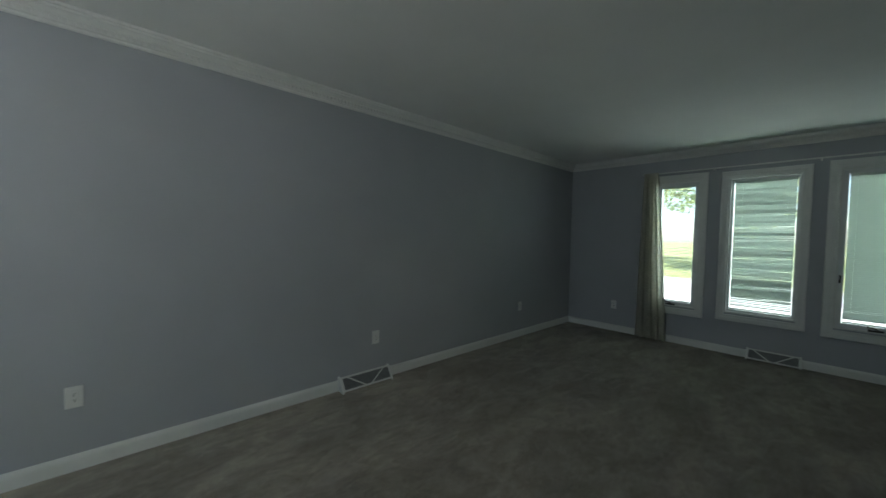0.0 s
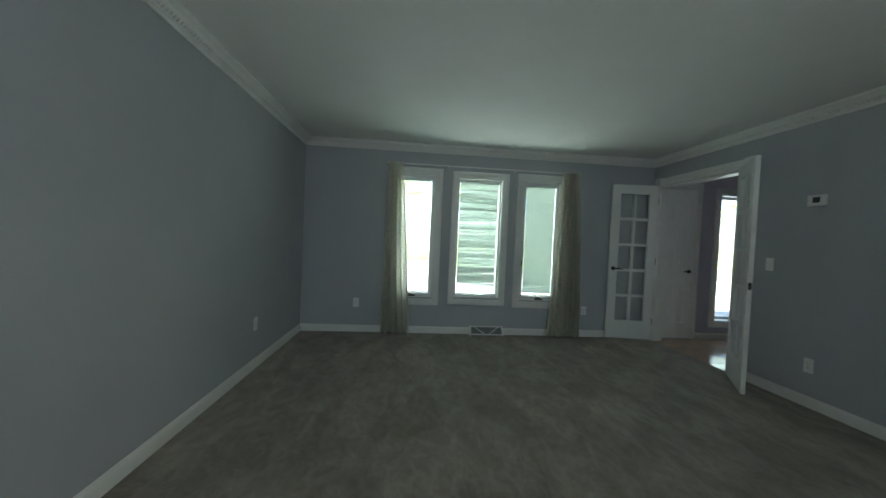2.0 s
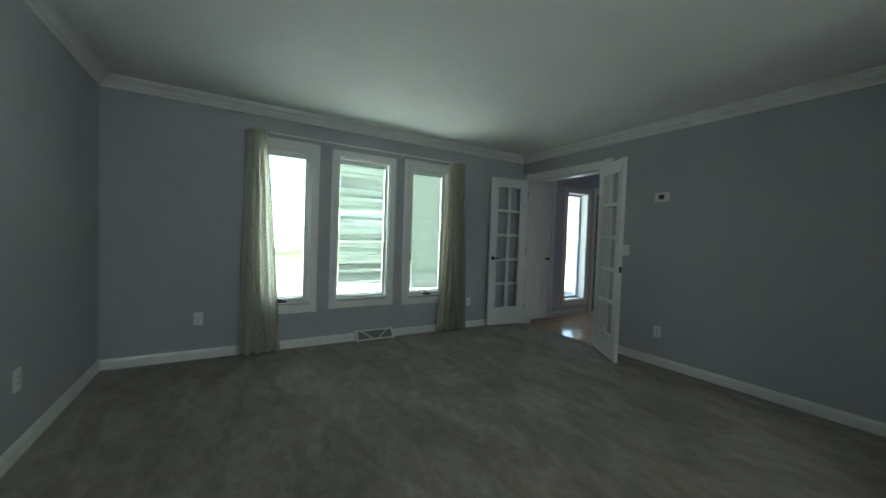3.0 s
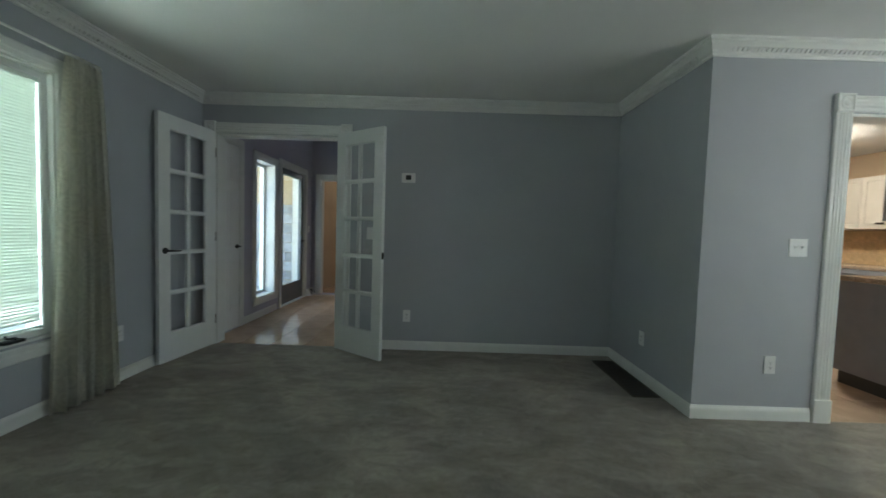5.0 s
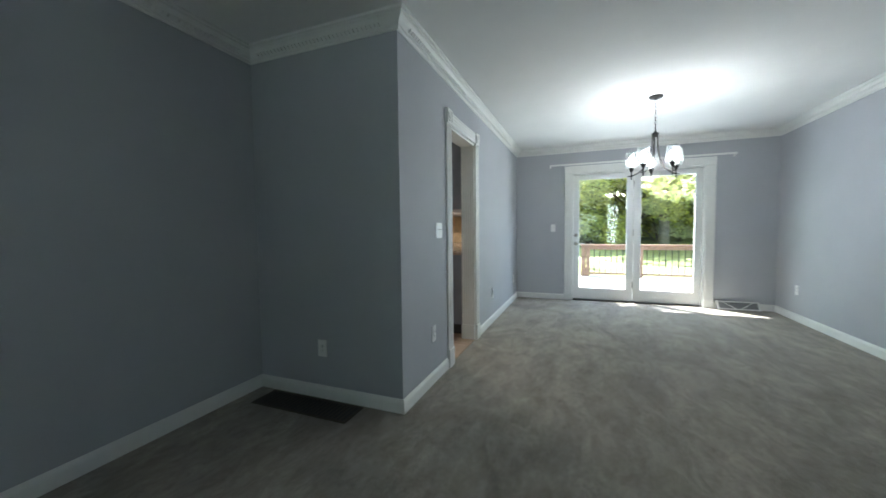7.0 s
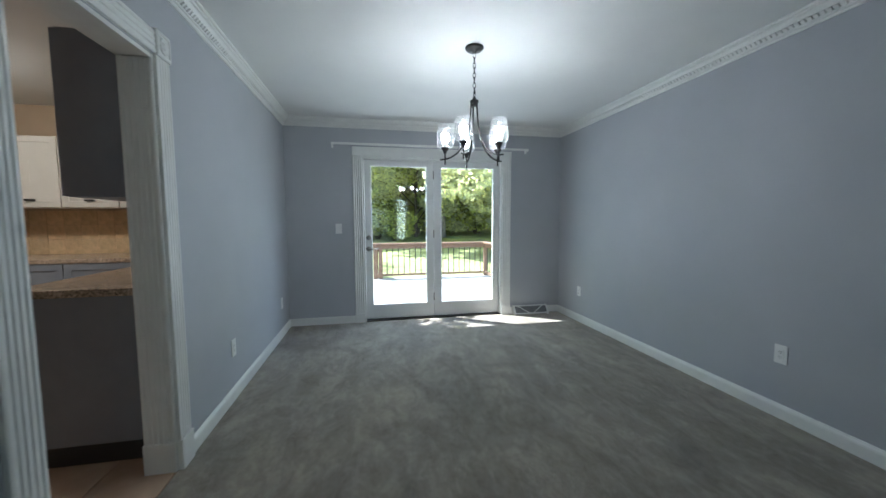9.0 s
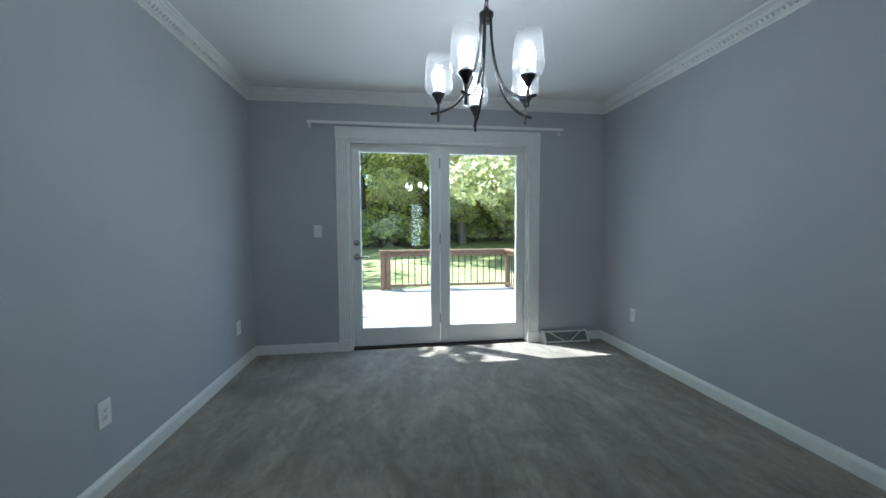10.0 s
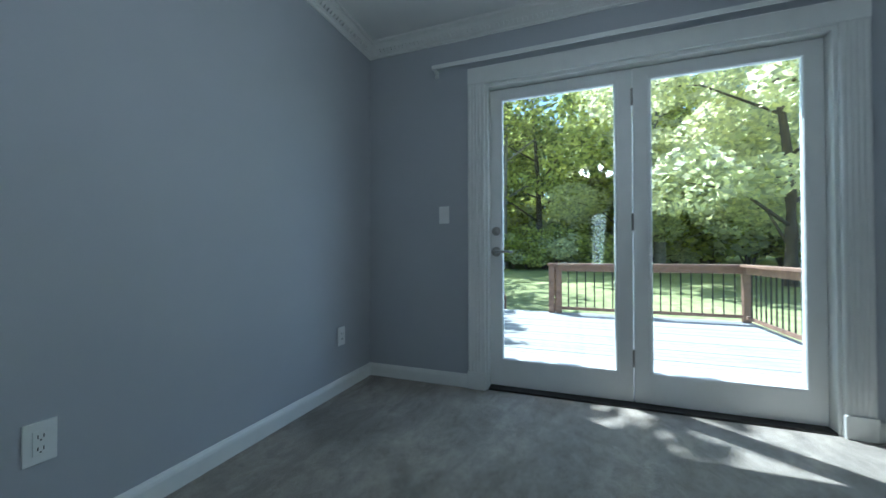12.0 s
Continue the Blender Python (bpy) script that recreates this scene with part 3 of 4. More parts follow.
for k, (hole, centre, tilt, lab, bent) in enumerate(zip(WIN, (False, True, False), (10, 50, 56), (
        "white mini blind with slats nearly level, lowered over the window",
        "white mini blind with uneven bent slats half closed",
        "white mini blind with slats half closed, lowered to the sill"), (1.5, 8.5, 2.0))):
    g = window_unit(k + 1, hole, centre)
    y0, y1, z0, z1 = hole
    window_blind(y0 + g + 0.002, y1 - g - 0.002, z0 + g, z1 - g, XE + (0.048 if not centre else 0.082), tilt, lab, bent)

# curtain rod and curtains
rod = thing("curtain_rod", "thin white curtain rod above the three windows", "curtain rod")
part("rod", tube([(XE - 0.085, 2.42, 2.155), (XE - 0.085, -0.07, 2.155)], 0.008, 8), TRIM, rod)
for y in (2.40, 1.655, 0.79, -0.05):
    part("bracket", box(XE - 0.09, XE, y - 0.008, y + 0.008, 2.137, 2.147, 0.002), TRIM, rod)


def curtain(label, y0t, y1t, y0b, y1b, waves, seed):
    rng = random.Random(seed)
    bm = bmesh.new()
    nu, nv = 90, 26
    ph = [rng.uniform(0, 6.28) for _ in range(4)]
    rows = []
    for j in range(nv + 1):
        v = j / nv
        z = 2.17 - v * 2.155
        wdt = v ** 0.8
        row = []
        for i in range(nu + 1):
            u = i / nu
            ya, yb = y0t + (y0b - y0t) * wdt, y1t + (y1b - y1t) * wdt
            uu = u + 0.02 * math.sin(6 * v + ph[0]) * math.sin(math.pi * u)
            a = 2 * math.pi * waves * uu
            amp = 0.020 + 0.016 * v
            x = XE - 0.085 + amp * (math.sin(a + ph[1]) + 0.35 * math.sin(2.3 * a + ph[2])) * (0.4 + 0.6 * min(1, v * 8))
            y = ya + (yb - ya) * u + 0.008 * math.sin(2 * a + ph[3])
            row.append(bm.verts.new((min(x, XE - 0.03), y, z)))
        rows.append(row)
    for a, b in zip(rows, rows[1:]):
        for i in range(nu):
            bm.faces.new((a[i], a[i + 1], b[i + 1], b[i]))
    bmesh.ops.solidify(bm, geom=list(bm.faces), thickness=0.0015)
    return tagged(mesh_ob("curtain", bm, CURTAIN, smooth=True), label, "curtain", "pair of curtains")


curtain("sheer taupe curtain panel hanging in soft folds to the carpet", 2.24, 2.40, 2.08, 2.44, 4.0, 3)
curtain("sheer taupe curtain panel gathered beside the window by the french door", 0.15, -0.06, 0.27, -0.17, 5.5, 8)


# ---- wall plates, thermostat, vents ----
def plate(name, label, category, m, w=0.072, h=0.117, style="outlet"):
    """A wall plate; local x along the wall, y out of it."""
    e = thing(name, label, category, m, "wall plates")
    pl = lambda u, v, d: (u, d, v)
    bm = bmesh.new()
    add_box(bm, -w / 2, w / 2, 0, 0.006, -h / 2, h / 2, 0.0025)
    part("cover", bm, PLASTIC, e)
    if style == "outlet":
        part("receptacle", box(-0.0165, 0.0165, 0.005, 0.0085, -0.034, 0.034, 0.0015), PLASTIC, e)
        for z in (0.017, -0.017):
            for x in (-0.006, 0.006):
                part("slot", box(x - 0.0011, x + 0.0011, 0.008, 0.0092, z - 0.004, z + 0.006), SLOT, e)
            part("ground_hole", box(-0.002, 0.002, 0.008, 0.0092, z - 0.011, z - 0.007), SLOT, e)
    else:
        n = 2 if style == "double" else 1
        for k in range(n):
            x = 0.0 if n == 1 else (-0.023, 0.023)[k]
            part("switch_frame", box(x - 0.006, x + 0.006, 0.005, 0.0075, -0.013, 0.013, 0.001), PLASTIC, e)
            bm = bmesh.new()
            add_box(bm, x - 0.004, x + 0.004, 0.004, 0.018, -0.004, 0.004, 0.001, Matrix.Translation((0, 0, 0.003)) @ Matrix.Rotation(radians(20), 4, 'X'))
            part("toggle", bm, PLASTIC, e)
    return e


ON_S = lambda x, z, y=0.0: pose(x, y, z, 0, 0, 0)
ON_N = lambda x, z: pose(x, YN, z, 0, 0, 180)
ON_E = lambda y, z: pose(XE, y, z, 0, 0, 90)
ON_W = lambda y, z: pose(XW, y, z, 0, 0, -90)
OL = "white duplex outlet with cover plate on a blue grey wall"
for m in (ON_N(-1.39, 0.40), ON_N(0.49, 0.385), ON_N(2.70, 0.40), ON_N(-3.60, 0.37), ON_E(2.76, 0.375), ON_E(-0.265, 0.35), ON_S(-0.495, 0.368), ON_S(-2.37, 0.355), ON_S(-3.76, 0.355), ON_S(2.005, 0.335, YF), pose(0, -0.612, 0.345, 0, 0, -90)):
    plate("wall_outlet", OL, "outlet", m)
plate("light_switch", "white double toggle light switch beside the kitchen doorway", "light switch", ON_S(-0.622, 1.138), 0.117, 0.117, "double")
plate("light_switch", "white single light switch near the thermostat", "light switch", ON_S(2.378, 1.135, YF), style="single")
plate("light_switch", "white single light switch beside the patio door", "light switch", ON_W(0.585, 1.15), style="single")
th = thing("thermostat", "white wall thermostat with a small dark screen", "thermostat", ON_S(2.02, 1.68, YF))
part("body", box(-0.065, 0.065, 0, 0.026, -0.045, 0.045, 0.005), PLASTIC, th)
part("screen", box(-0.028, 0.024, 0.025, 0.0275, -0.020, 0.024), SLOT, th, "dark display")
part("button", box(0.036, 0.052, 0.025, 0.0285, -0.012, 0.012, 0.002), PLASTIC, th)


def register(label, w, m):
    """Sloped baseboard register: white shell, grey grille with slanted ribs. Local x along the wall, y out."""
    e = thing("baseboard_register", label, "air vent", m, "baseboard registers")
    h, d0, d1 = 0.115, 0.10, 0.028
    ends = [(0.0, 0.0), (d0, 0.0), (d0, 0.014), (d1, h), (0.0, h)]
    for a in (-w / 2, w / 2 - 0.014):
        bm = bmesh.new()
        add_prism(bm, ends, lambda p, q, s: (s, p, q), a, a + 0.014)
        part("end_cap", bm, TRIM, e)
    sl = lambda u, v, d: (u, d0 + (d1 - d0) * v + d * 0.82, 0.014 + (h - 0.014) * v + d * 0.57)
    part("shell_rim", ring([(0, 0), (0, 0.004), (0.012, 0.004), (0.012, 0)], -w / 2 + 0.010, w / 2 - 0.010, 0.0, 1.0, lambda u, v, d: sl(u, min(1, max(0, (v - 0.5) * 1.0 + 0.5)) if 0 < v < 1 and abs(v - 0.012) > 1e-6 and abs(v - 0.988) > 1e-6 else (0.0 if v == 0 else 1.0 if v == 1 else (0.12 if v < 0.5 else 0.88)), d)), TRIM, e)
    bm = bmesh.new()
    vs = [bm.verts.new(sl(u, v, -0.003)) for u, v in ((-w / 2 + 0.012, 0.02), (w / 2 - 0.012, 0.02), (w / 2 - 0.012, 0.98), (-w / 2 + 0.012, 0.98))]
    f = bm.faces.new(vs)
    r = bmesh.ops.extrude_face_region(bm, geom=[f])
    bmesh.ops.translate(bm, vec=(0, -0.008, -0.006), verts=[x for x in r["geom"] if isinstance(x, bmesh.types.BMVert)])
    part("grille", bm, GRILLE, e, "grey grille")
    for a, b in ((-0.36, -0.06), (0.36, 0.06)):
        bm = bmesh.new()
        q = [(a * w - 0.008, 0.90), (a * w + 0.008, 0.90), (b * w + 0.008, 0.10), (b * w - 0.008, 0.10)]
        lo, hi = [bm.verts.new(sl(u, v, -0.002)) for u, v in q], [bm.verts.new(sl(u, v, 0.005)) for u, v in q]
        bm.faces.new(hi)
        for i in range(4):
            bm.faces.new((lo[i], lo[(i + 1) % 4], hi[(i + 1) % 4], hi[i]))
        part("diagonal_rib", bm, TRIM, e)
    for k in range(9):
        v = 0.16 + k * 0.085
        bm = bmesh.new()
        add_prism(bm, [(0, -0.002), (0, 0.0005), (0.02, 0.0005), (0.02, -0.002)], lambda p, q, s: sl(s, v + p, q), -w / 2 + 0.014, w / 2 - 0.014)
        part("louvre", bm, GRILLE, e)
    return e


RL = "white sloped baseboard register with a grey grille, set into the baseboard"
register(RL, VN[1] - VN[0], pose(sum(VN) / 2, YN, 0, 0, 0, 180))
register(RL, VE[1] - VE[0], pose(XE, sum(VE) / 2, 0, 0, 0, 90))
register("white sloped baseboard register beside the patio door", VW[1] - VW[0], pose(XW + 0.018, sum(VW) / 2, 0, 0, 0, -90))

fr = thing("floor_register", "dark brown metal floor grille in the alcove carpet", "floor grille")
part("frame", ring([(0, 0), (0, 0.005), (0.018, 0.006), (0.018, 0)], 0.035, 0.235, -1.02, -0.27, lambda u, v, d: (u, v, d)), DARKV, fr)
part("backing", box(0.05, 0.22, -1.005, -0.285, 0.0005, 0.002), SLOT, fr)
for k in range(24):
    y = -0.99 + k * 0.0302
    part("slat", box(0.05, 0.22, y, y + 0.010, 0.002, 0.0048), DARKV, fr)


# ---- chandelier ----
def chandelier(cx, cy):
    e = thing("chandelier", "five-arm dark bronze chandelier with clear glass shades, lit", "chandelier", pose(cx, cy, CEILZ))
    part("canopy", lathe([(0.0, 0.0), (0.063, 0.0), (0.063, -0.010), (0.050, -0.022), (0.014, -0.026), (0.010, -0.036), (0.0, -0.036)], 24), BRONZE, e, smooth=True)
    z = -0.036
    k = 0
    while z > -0.300:
        pts = []
        for i in range(12):
            a = 2 * math.pi * i / 12
            r, s = 0.010 * math.cos(a), 0.021 * math.sin(a)
            pts.append((r, 0, z - 0.018 + s) if k % 2 else (0, r, z - 0.018 + s))
        part("chain_link", tube(pts, 0.0024, 6, True), BRONZE, e, smooth=True)
        z -= 0.033
        k += 1
    zr = z - 0.012
    part("top_ring", tube([(0.022 * math.cos(a * math.pi / 8), 0, zr + 0.022 * math.sin(a * math.pi / 8)) for a in range(16)], 0.003, 6, True), BRONZE, e, smooth=True)
    zh = zr - 0.02
    part("hub", lathe([(0.0, 0.0), (0.010, 0.0), (0.014, -0.014), (0.030, -0.024), (0.030, -0.036), (0.024, -0.046), (0.024, -0.060), (0.0, -0.062)], 16, (0, 0, zh)), BRONZE, e, smooth=True)
    ze = -0.752
    for n in range(5):
        a = radians(36 + 72 * n)
        c, s = math.cos(a), math.sin(a)
        R = 0.205
        path = []
        P = [(0.022, zh - 0.03), (0.026, zh - 0.22), (0.06, ze - 0.0), (R + 0.035, ze)]
        for i in range(19):
            t = i / 18
            r = (1 - t) ** 3 * P[0][0] + 3 * (1 - t) ** 2 * t * P[1][0] + 3 * (1 - t) * t * t * P[2][0] + t ** 3 * P[3][0]
            zz = (1 - t) ** 3 * P[0][1] + 3 * (1 - t) ** 2 * t * P[1][1] + 3 * (1 - t) * t * t * P[2][1] + t ** 3 * P[3][1]
            path.append((r * c, r * s, zz))
        part("arm", tube(path, 0.0058, 8), BRONZE, e, smooth=True)
        o = (R * c, R * s, ze)
        part("stem", tube([(o[0], o[1], ze - 0.035), (o[0], o[1], ze + 0.05)], 0.006, 8), BRONZE, e)
        part("cup", lathe([(0.0, 0.04), (0.011, 0.042), (0.014, 0.055), (0.028, 0.075), (0.030, 0.082), (0.0, 0.083)], 16, o), BRONZE, e, smooth=True)
        part("socket", lathe([(0.0, 0.083), (0.019, 0.083), (0.019, 0.112), (0.0, 0.114)], 12, o), PLASTIC, e, "white candle socket", smooth=True)
        b = part("bulb", lathe([(0.0, 0.112), (0.012, 0.114), (0.020, 0.128), (0.028, 0.148), (0.028, 0.162), (0.020, 0.180), (0.0, 0.190)], 12, o), BULB, e, "glowing bulb", smooth=True)
        g = part("shade", lathe([(0.030, 0.080), (0.050, 0.086), (0.060, 0.100), (0.062, 0.130), (0.057, 0.190), (0.050, 0.238), (0.0485, 0.238), (0.0555, 0.190), (0.0602, 0.130), (0.058, 0.102), (0.049, 0.089), (0.030, 0.083)], 28, o), FROST, e, "clear tapered glass shade", smooth=True)
        g.visible_shadow = False
    return e


chandelier(-2.14, 1.685)


# ---- patio door ----
pt = thing("trim_patio_door", "white fluted casing round the patio doors with plinth blocks", "door casing", kind="structure")
pp = lambda u, z, d: (XW + d, u, z)
fluted_side(pt, PD0 - 0.11, PD0 + 0.004, 0, PDT, pp, plinth=0.11)
fluted_side(pt, PD1 - 0.004, PD1 + 0.11, 0, PDT, pp, plinth=0.11)
bm = bmesh.new()
add_prism(bm, [(0, 0), (0, 0.019), (0.006, 0.021), (0.104, 0.021), (0.11, 0.019), (0.11, 0)], lambda a, b, s: (XW + b, s, PDT + a), PD0 - 0.11, PD1 + 0.11)
part("head_board", bm, TRIM, pt)
lining(pt, PD0, PD1, PDT, -0.001, -0.20, lambda u, z, d: (XW + d, u, z), 0.022)
part("threshold", box(XW - 0.2, XW + 0.004, PD0 + 0.022, PD1 - 0.022, -0.02, 0.012, 0.003), BRONZE, pt, "dark metal threshold")


def patio_leaf(name, label, y0, y1, g0, g1, hardware):
    e = thing(name, label, "patio door", Matrix.Translation((XW - 0.085, 0, 0)), "patio doors")
    z0, z1 = 0.016, PDT - 0.026
    G0, G1 = 0.187, 1.910
    part("latch_stile", box(-0.022, 0.022, y0, g0, z0, z1, 0.002), DOORW, e)
    part("hinge_stile", box(-0.022, 0.022, g1, y1, z0, z1, 0.002), DOORW, e)
    part("bottom_rail", box(-0.022, 0.022, g0, g1, z0, G0), DOORW, e)
    part("top_rail", box(-0.022, 0.022, g0, g1, G1, z1), DOORW, e)
    part("glazing_bead", ring([(-0.012, 0.022), (-0.010, 0.029), (0.004, 0.027), (0.010, 0.018), (0.010, 0.0), (-0.012, 0.0)], g0, g1, G0, G1, lambda u, v, d: (d, u, v)), DOORW, e)
    p = part("pane", box(-0.003, 0.003, g0, g1, G0, G1), GLASS, e)
    p.visible_shadow = False
    if hardware:
        bm = lathe([(0.0, 0.0), (0.030, 0.0), (0.030, 0.008), (0.024, 0.014), (0.012, 0.016), (0.012, 0.026), (0.0, 0.027)], 18)
        bmesh.ops.transform(bm, matrix=Matrix.Translation((0.022, (y0 + g0) / 2 + 0.002, 1.035)) @ Matrix.Rotation(math.pi / 2, 4, 'Y'), verts=bm.verts)
        part("deadbolt", bm, NICKEL, e, "satin nickel deadbolt", smooth=True)
        bm = lathe([(0.0, 0.0), (0.032, 0.0), (0.032, 0.008), (0.022, 0.014), (0.010, 0.016), (0.010, 0.045), (0.0, 0.046)], 18)
        tube([(0, 0, 0.044), (0, 0.03, 0.050), (0, 0.08, 0.050), (0, 0.115, 0.046)], lambda s: 0.010 - 0.003 * s, 8, bm=bm)
        bmesh.ops.transform(bm, matrix=Matrix.Translation((0.022, (y0 + g0) / 2 + 0.002, 0.898)) @ Matrix.Rotation(math.pi / 2, 4, 'Y'), verts=bm.verts)
        part("lever_handle", bm, NICKEL, e, "satin nickel lever handle", smooth=True)
    for z in (0.22, 1.02, 1.76):
        if hardware:
            part("hinge", tube([(0.026, y1 + 0.001, z), (0.026, y1 + 0.001, z + 0.10)], 0.007, 8), NICKEL, e, "satin nickel hinge")
    return e


patio_leaf("patio_door", "white glazed patio door with deadbolt and lever handle, closed", PD0 + 0.024, 1.742, 0.968, 1.656, True)
patio_leaf("patio_door", "fixed white glazed patio door panel", 1.748, PD1 - 0.024, 1.835, 2.535, False)
dr = thing("curtain_rod", "white flat curtain rod with returns above the patio door", "curtain rod")
part("rod", box(XW + 0.082, XW + 0.092, 0.53, 2.95, 2.118, 2.144, 0.002), TRIM, dr)
for y in (0.53, 2.938):
    part("rod_return", box(XW, XW + 0.083, y, y + 0.012, 2.118, 2.144, 0.002), TRIM, dr)
    part("bracket", box(XW, XW + 0.012, y - 0.006, y + 0.018, 2.095, 2.145, 0.002), TRIM, dr)


# ---- foyer ----
FY = -4.05
structure("floor_foyer", box(1.0, XE + 0.2, FY, YF - 0.02, -0.25, -0.012), GROUT, "beige ceramic tile floor of the foyer", "tile floor")
structure("wall_foyer_far", wall_mesh(1.0, XE, -0.25, 3.6, 0, 0.12, along_x(FY, -1), [(2.95, 3.86, 0, 2.03)]), FOYER, "lavender grey wall with a doorway", "wall")
structure("wall_foyer_side", wall_mesh(FY - 2.6, YF - 0.12, -0.25, 3.6, 0, 0.12, along_y(1.0, -1)), FOYER, "lavender grey side wall", "wall")
structure("wall_foyer_front", wall_mesh(FY, YF - 0.12, 0.0, 3.6, 0, 0.004, along_y(XE, -1), [SL, FD, CD]), FOYER, "lavender grey wall with closet door and front door", "wall")
structure("wall_foyer_back", wall_mesh(1.0, XE, 0, 3.6, 0, 0.004, along_x(YF - 0.12, -1), [(FO0, FO1, 0.0, FOT)]), FOYER, "lavender grey wall round the french doors", "wall")
structure("ceiling_foyer", box(0.8, XE + 0.2, FY - 2.8, YF, 3.6, 3.7), CEIL, "white foyer ceiling", "ceiling")
inF = lambda u, v, d: (XE - 0.004 - d, u, v)
FB = "white baseboard of the foyer"
for a, b in ((CD[0] - 0.09, SL[1] + 0.09), (SL[1] + 0.09, SL[0] - 0.05), (FD[0] - 0.09, FY)):
    bm = bmesh.new()
    add_prism(bm, BASE, lambda p, q, s: (XE - 0.004 - p, s, q), b, a)
    structure("baseboard", bm, TRIM, FB, "baseboard")

cl = thing("door_1", "white six-panel closet door with a dark lever, closed", "door", kind="structure")
part("casing", ring([(0, 0), (0, 0.014), (0.008, 0.02), (0.06, 0.018), (0.075, 0.012), (0.085, 0.012), (0.085, 0)], CD[0] - 0.085, CD[1] + 0.085, -0.09, CD[3] + 0.085, inF), TRIM, cl)
part("leaf", box(XE - 0.010, XE - 0.0015, CD[0] + 0.003, CD[1] - 0.003, 0.01, CD[3] - 0.004), DOORW, cl)
w2 = (CD[1] - CD[0]) / 2
for a, b in ((CD[0] + 0.055, CD[0] + w2 - 0.02), (CD[0] + w2 + 0.02, CD[1] - 0.055)):
    for z0, z1 in ((0.22, 0.78), (0.95, 1.55), (1.66, 1.92)):
        part("panel", ring([(0, 0.004), (0.008, 0.012), (0.016, 0.008), (0.030, 0.008), (0.042, 0.014), ((b - a) / 2 - 0.001, 0.014), ((b - a) / 2 - 0.001, 0.003)], a, b, z0, z1, inF), DOORW, cl)
bm = lathe([(0, 0), (0.026, 0), (0.026, 0.006), (0.012, 0.01), (0.010, 0.045), (0, 0.046)], 14)
tube([(0, 0, 0.045), (0, 0.05, 0.048), (0, 0.10, 0.045)], 0.008, 8, bm=bm)
bmesh.ops.transform(bm, matrix=Matrix.Translation((XE - 0.010, CD[0] + 0.05, 0.935)) @ Matrix.Rotation(-math.pi / 2, 4, 'Y'), verts=bm.verts)
part("lever_handle", bm, BRONZE, cl, "dark bronze lever", smooth=True)
for z in (0.3, 1.1, 1.85):
    part("hinge", tube([(XE - 0.014, CD[1] - 0.002, z), (XE - 0.014, CD[1] - 0.002, z + 0.09)], 0.006, 8), BRONZE, cl)

sd = thing("window_4", "narrow white sidelight window beside the front door", "window", kind="structure")
part("casing", ring([(0, 0), (0, 0.016), (0.01, 0.02), (0.06, 0.018), (0.08, 0.012), (0.08, 0)], SL[0] - 0.08, SL[1] + 0.08, SL[2] - 0.08, SL[3] + 0.08, inF), TRIM, sd)
part("jamb", ring([(-0.001, 0.001), (-0.001, -0.2), (0.014, -0.2), (0.014, 0.001)], SL[0], SL[1], SL[2], SL[3], inF), TRIM, sd)
part("sash", ring([(0.014, -0.13), (0.014, -0.17), (0.05, -0.17), (0.05, -0.13)], SL[0], SL[1], SL[2], SL[3], inF), VINYL, sd)
p = part("pane", box(XE + 0.150, XE + 0.154, SL[0] + 0.05, SL[1] - 0.05, SL[2] + 0.05, SL[3] - 0.05), GLASS, sd)
p.visible_shadow = False

fd = thing("door_2", "dark grey front door with a full-height glass panel, closed", "door", kind="structure")
part("casing", ring([(0, 0), (0, 0.016), (0.01, 0.02), (0.06, 0.018), (0.08, 0.012), (0.08, 0)], FD[0] - 0.08, FD[1] + 0.08, -0.1, FD[3] + 0.08, inF), TRIM, fd)
part("jamb", ring([(-0.001, 0.001), (-0.001, -0.2), (0.016, -0.2), (0.016, 0.001)], FD[0], FD[1], -0.02, FD[3], inF), TRIM, fd)
part("leaf", ring([(0.018, -0.02), (0.018, -0.065), (0.105, -0.065), (0.105, -0.02)], FD[0], FD[1], 0.0, FD[3] - 0.005, inF), DOORGREY, fd)
part("kick_rail", box(XE + 0.027, XE + 0.066, FD[0] + 0.10, FD[1] - 0.10, 0.10, 0.30), DOORGREY, fd)
p = part("pane", box(XE + 0.044, XE + 0.048, FD[0] + 0.10, FD[1] - 0.10, 0.30, 1.955), GLASS, fd)
p.visible_shadow = False
bm = lathe([(0, 0), (0.028, 0), (0.028, 0.006), (0.012, 0.01), (0.010, 0.045), (0, 0.046)], 14)
tube([(0, 0, 0.045), (0, 0.05, 0.048), (0, 0.10, 0.045)], 0.008, 8, bm=bm)
bmesh.ops.transform(bm, matrix=Matrix.Translation((XE + 0.018, FD[0] + 0.065, 0.95)) @ Matrix.Rotation(-math.pi / 2, 4, 'Y'), verts=bm.verts)
part("lever_handle", bm, BRONZE, fd, "dark bronze lever", smooth=True)

fdt = thing("trim_foyer_doorway", "white casing of the doorway at the end of the foyer", "door casing", kind="structure")
inD = lambda u, v, d: (u, FY + d, v)
part("casing", ring([(0, 0), (0, 0.016), (0.01, 0.02), (0.07, 0.016), (0.09, 0.01), (0.09, 0)], 2.86, 3.95, -0.1, 2.12, inD), TRIM, fdt)
lining(fdt, 2.95, 3.86, 2.03, -0.001, -0.12, inD)
plate("light_switch", "white light switch beside the front door", "light switch", pose(XE - 0.004, -3.90, 1.15, 0, 0, 90), style="single")
register("white register at the foyer baseboard", 0.25, pose(XE - 0.004, -3.93, 0, 0, 0, 90))

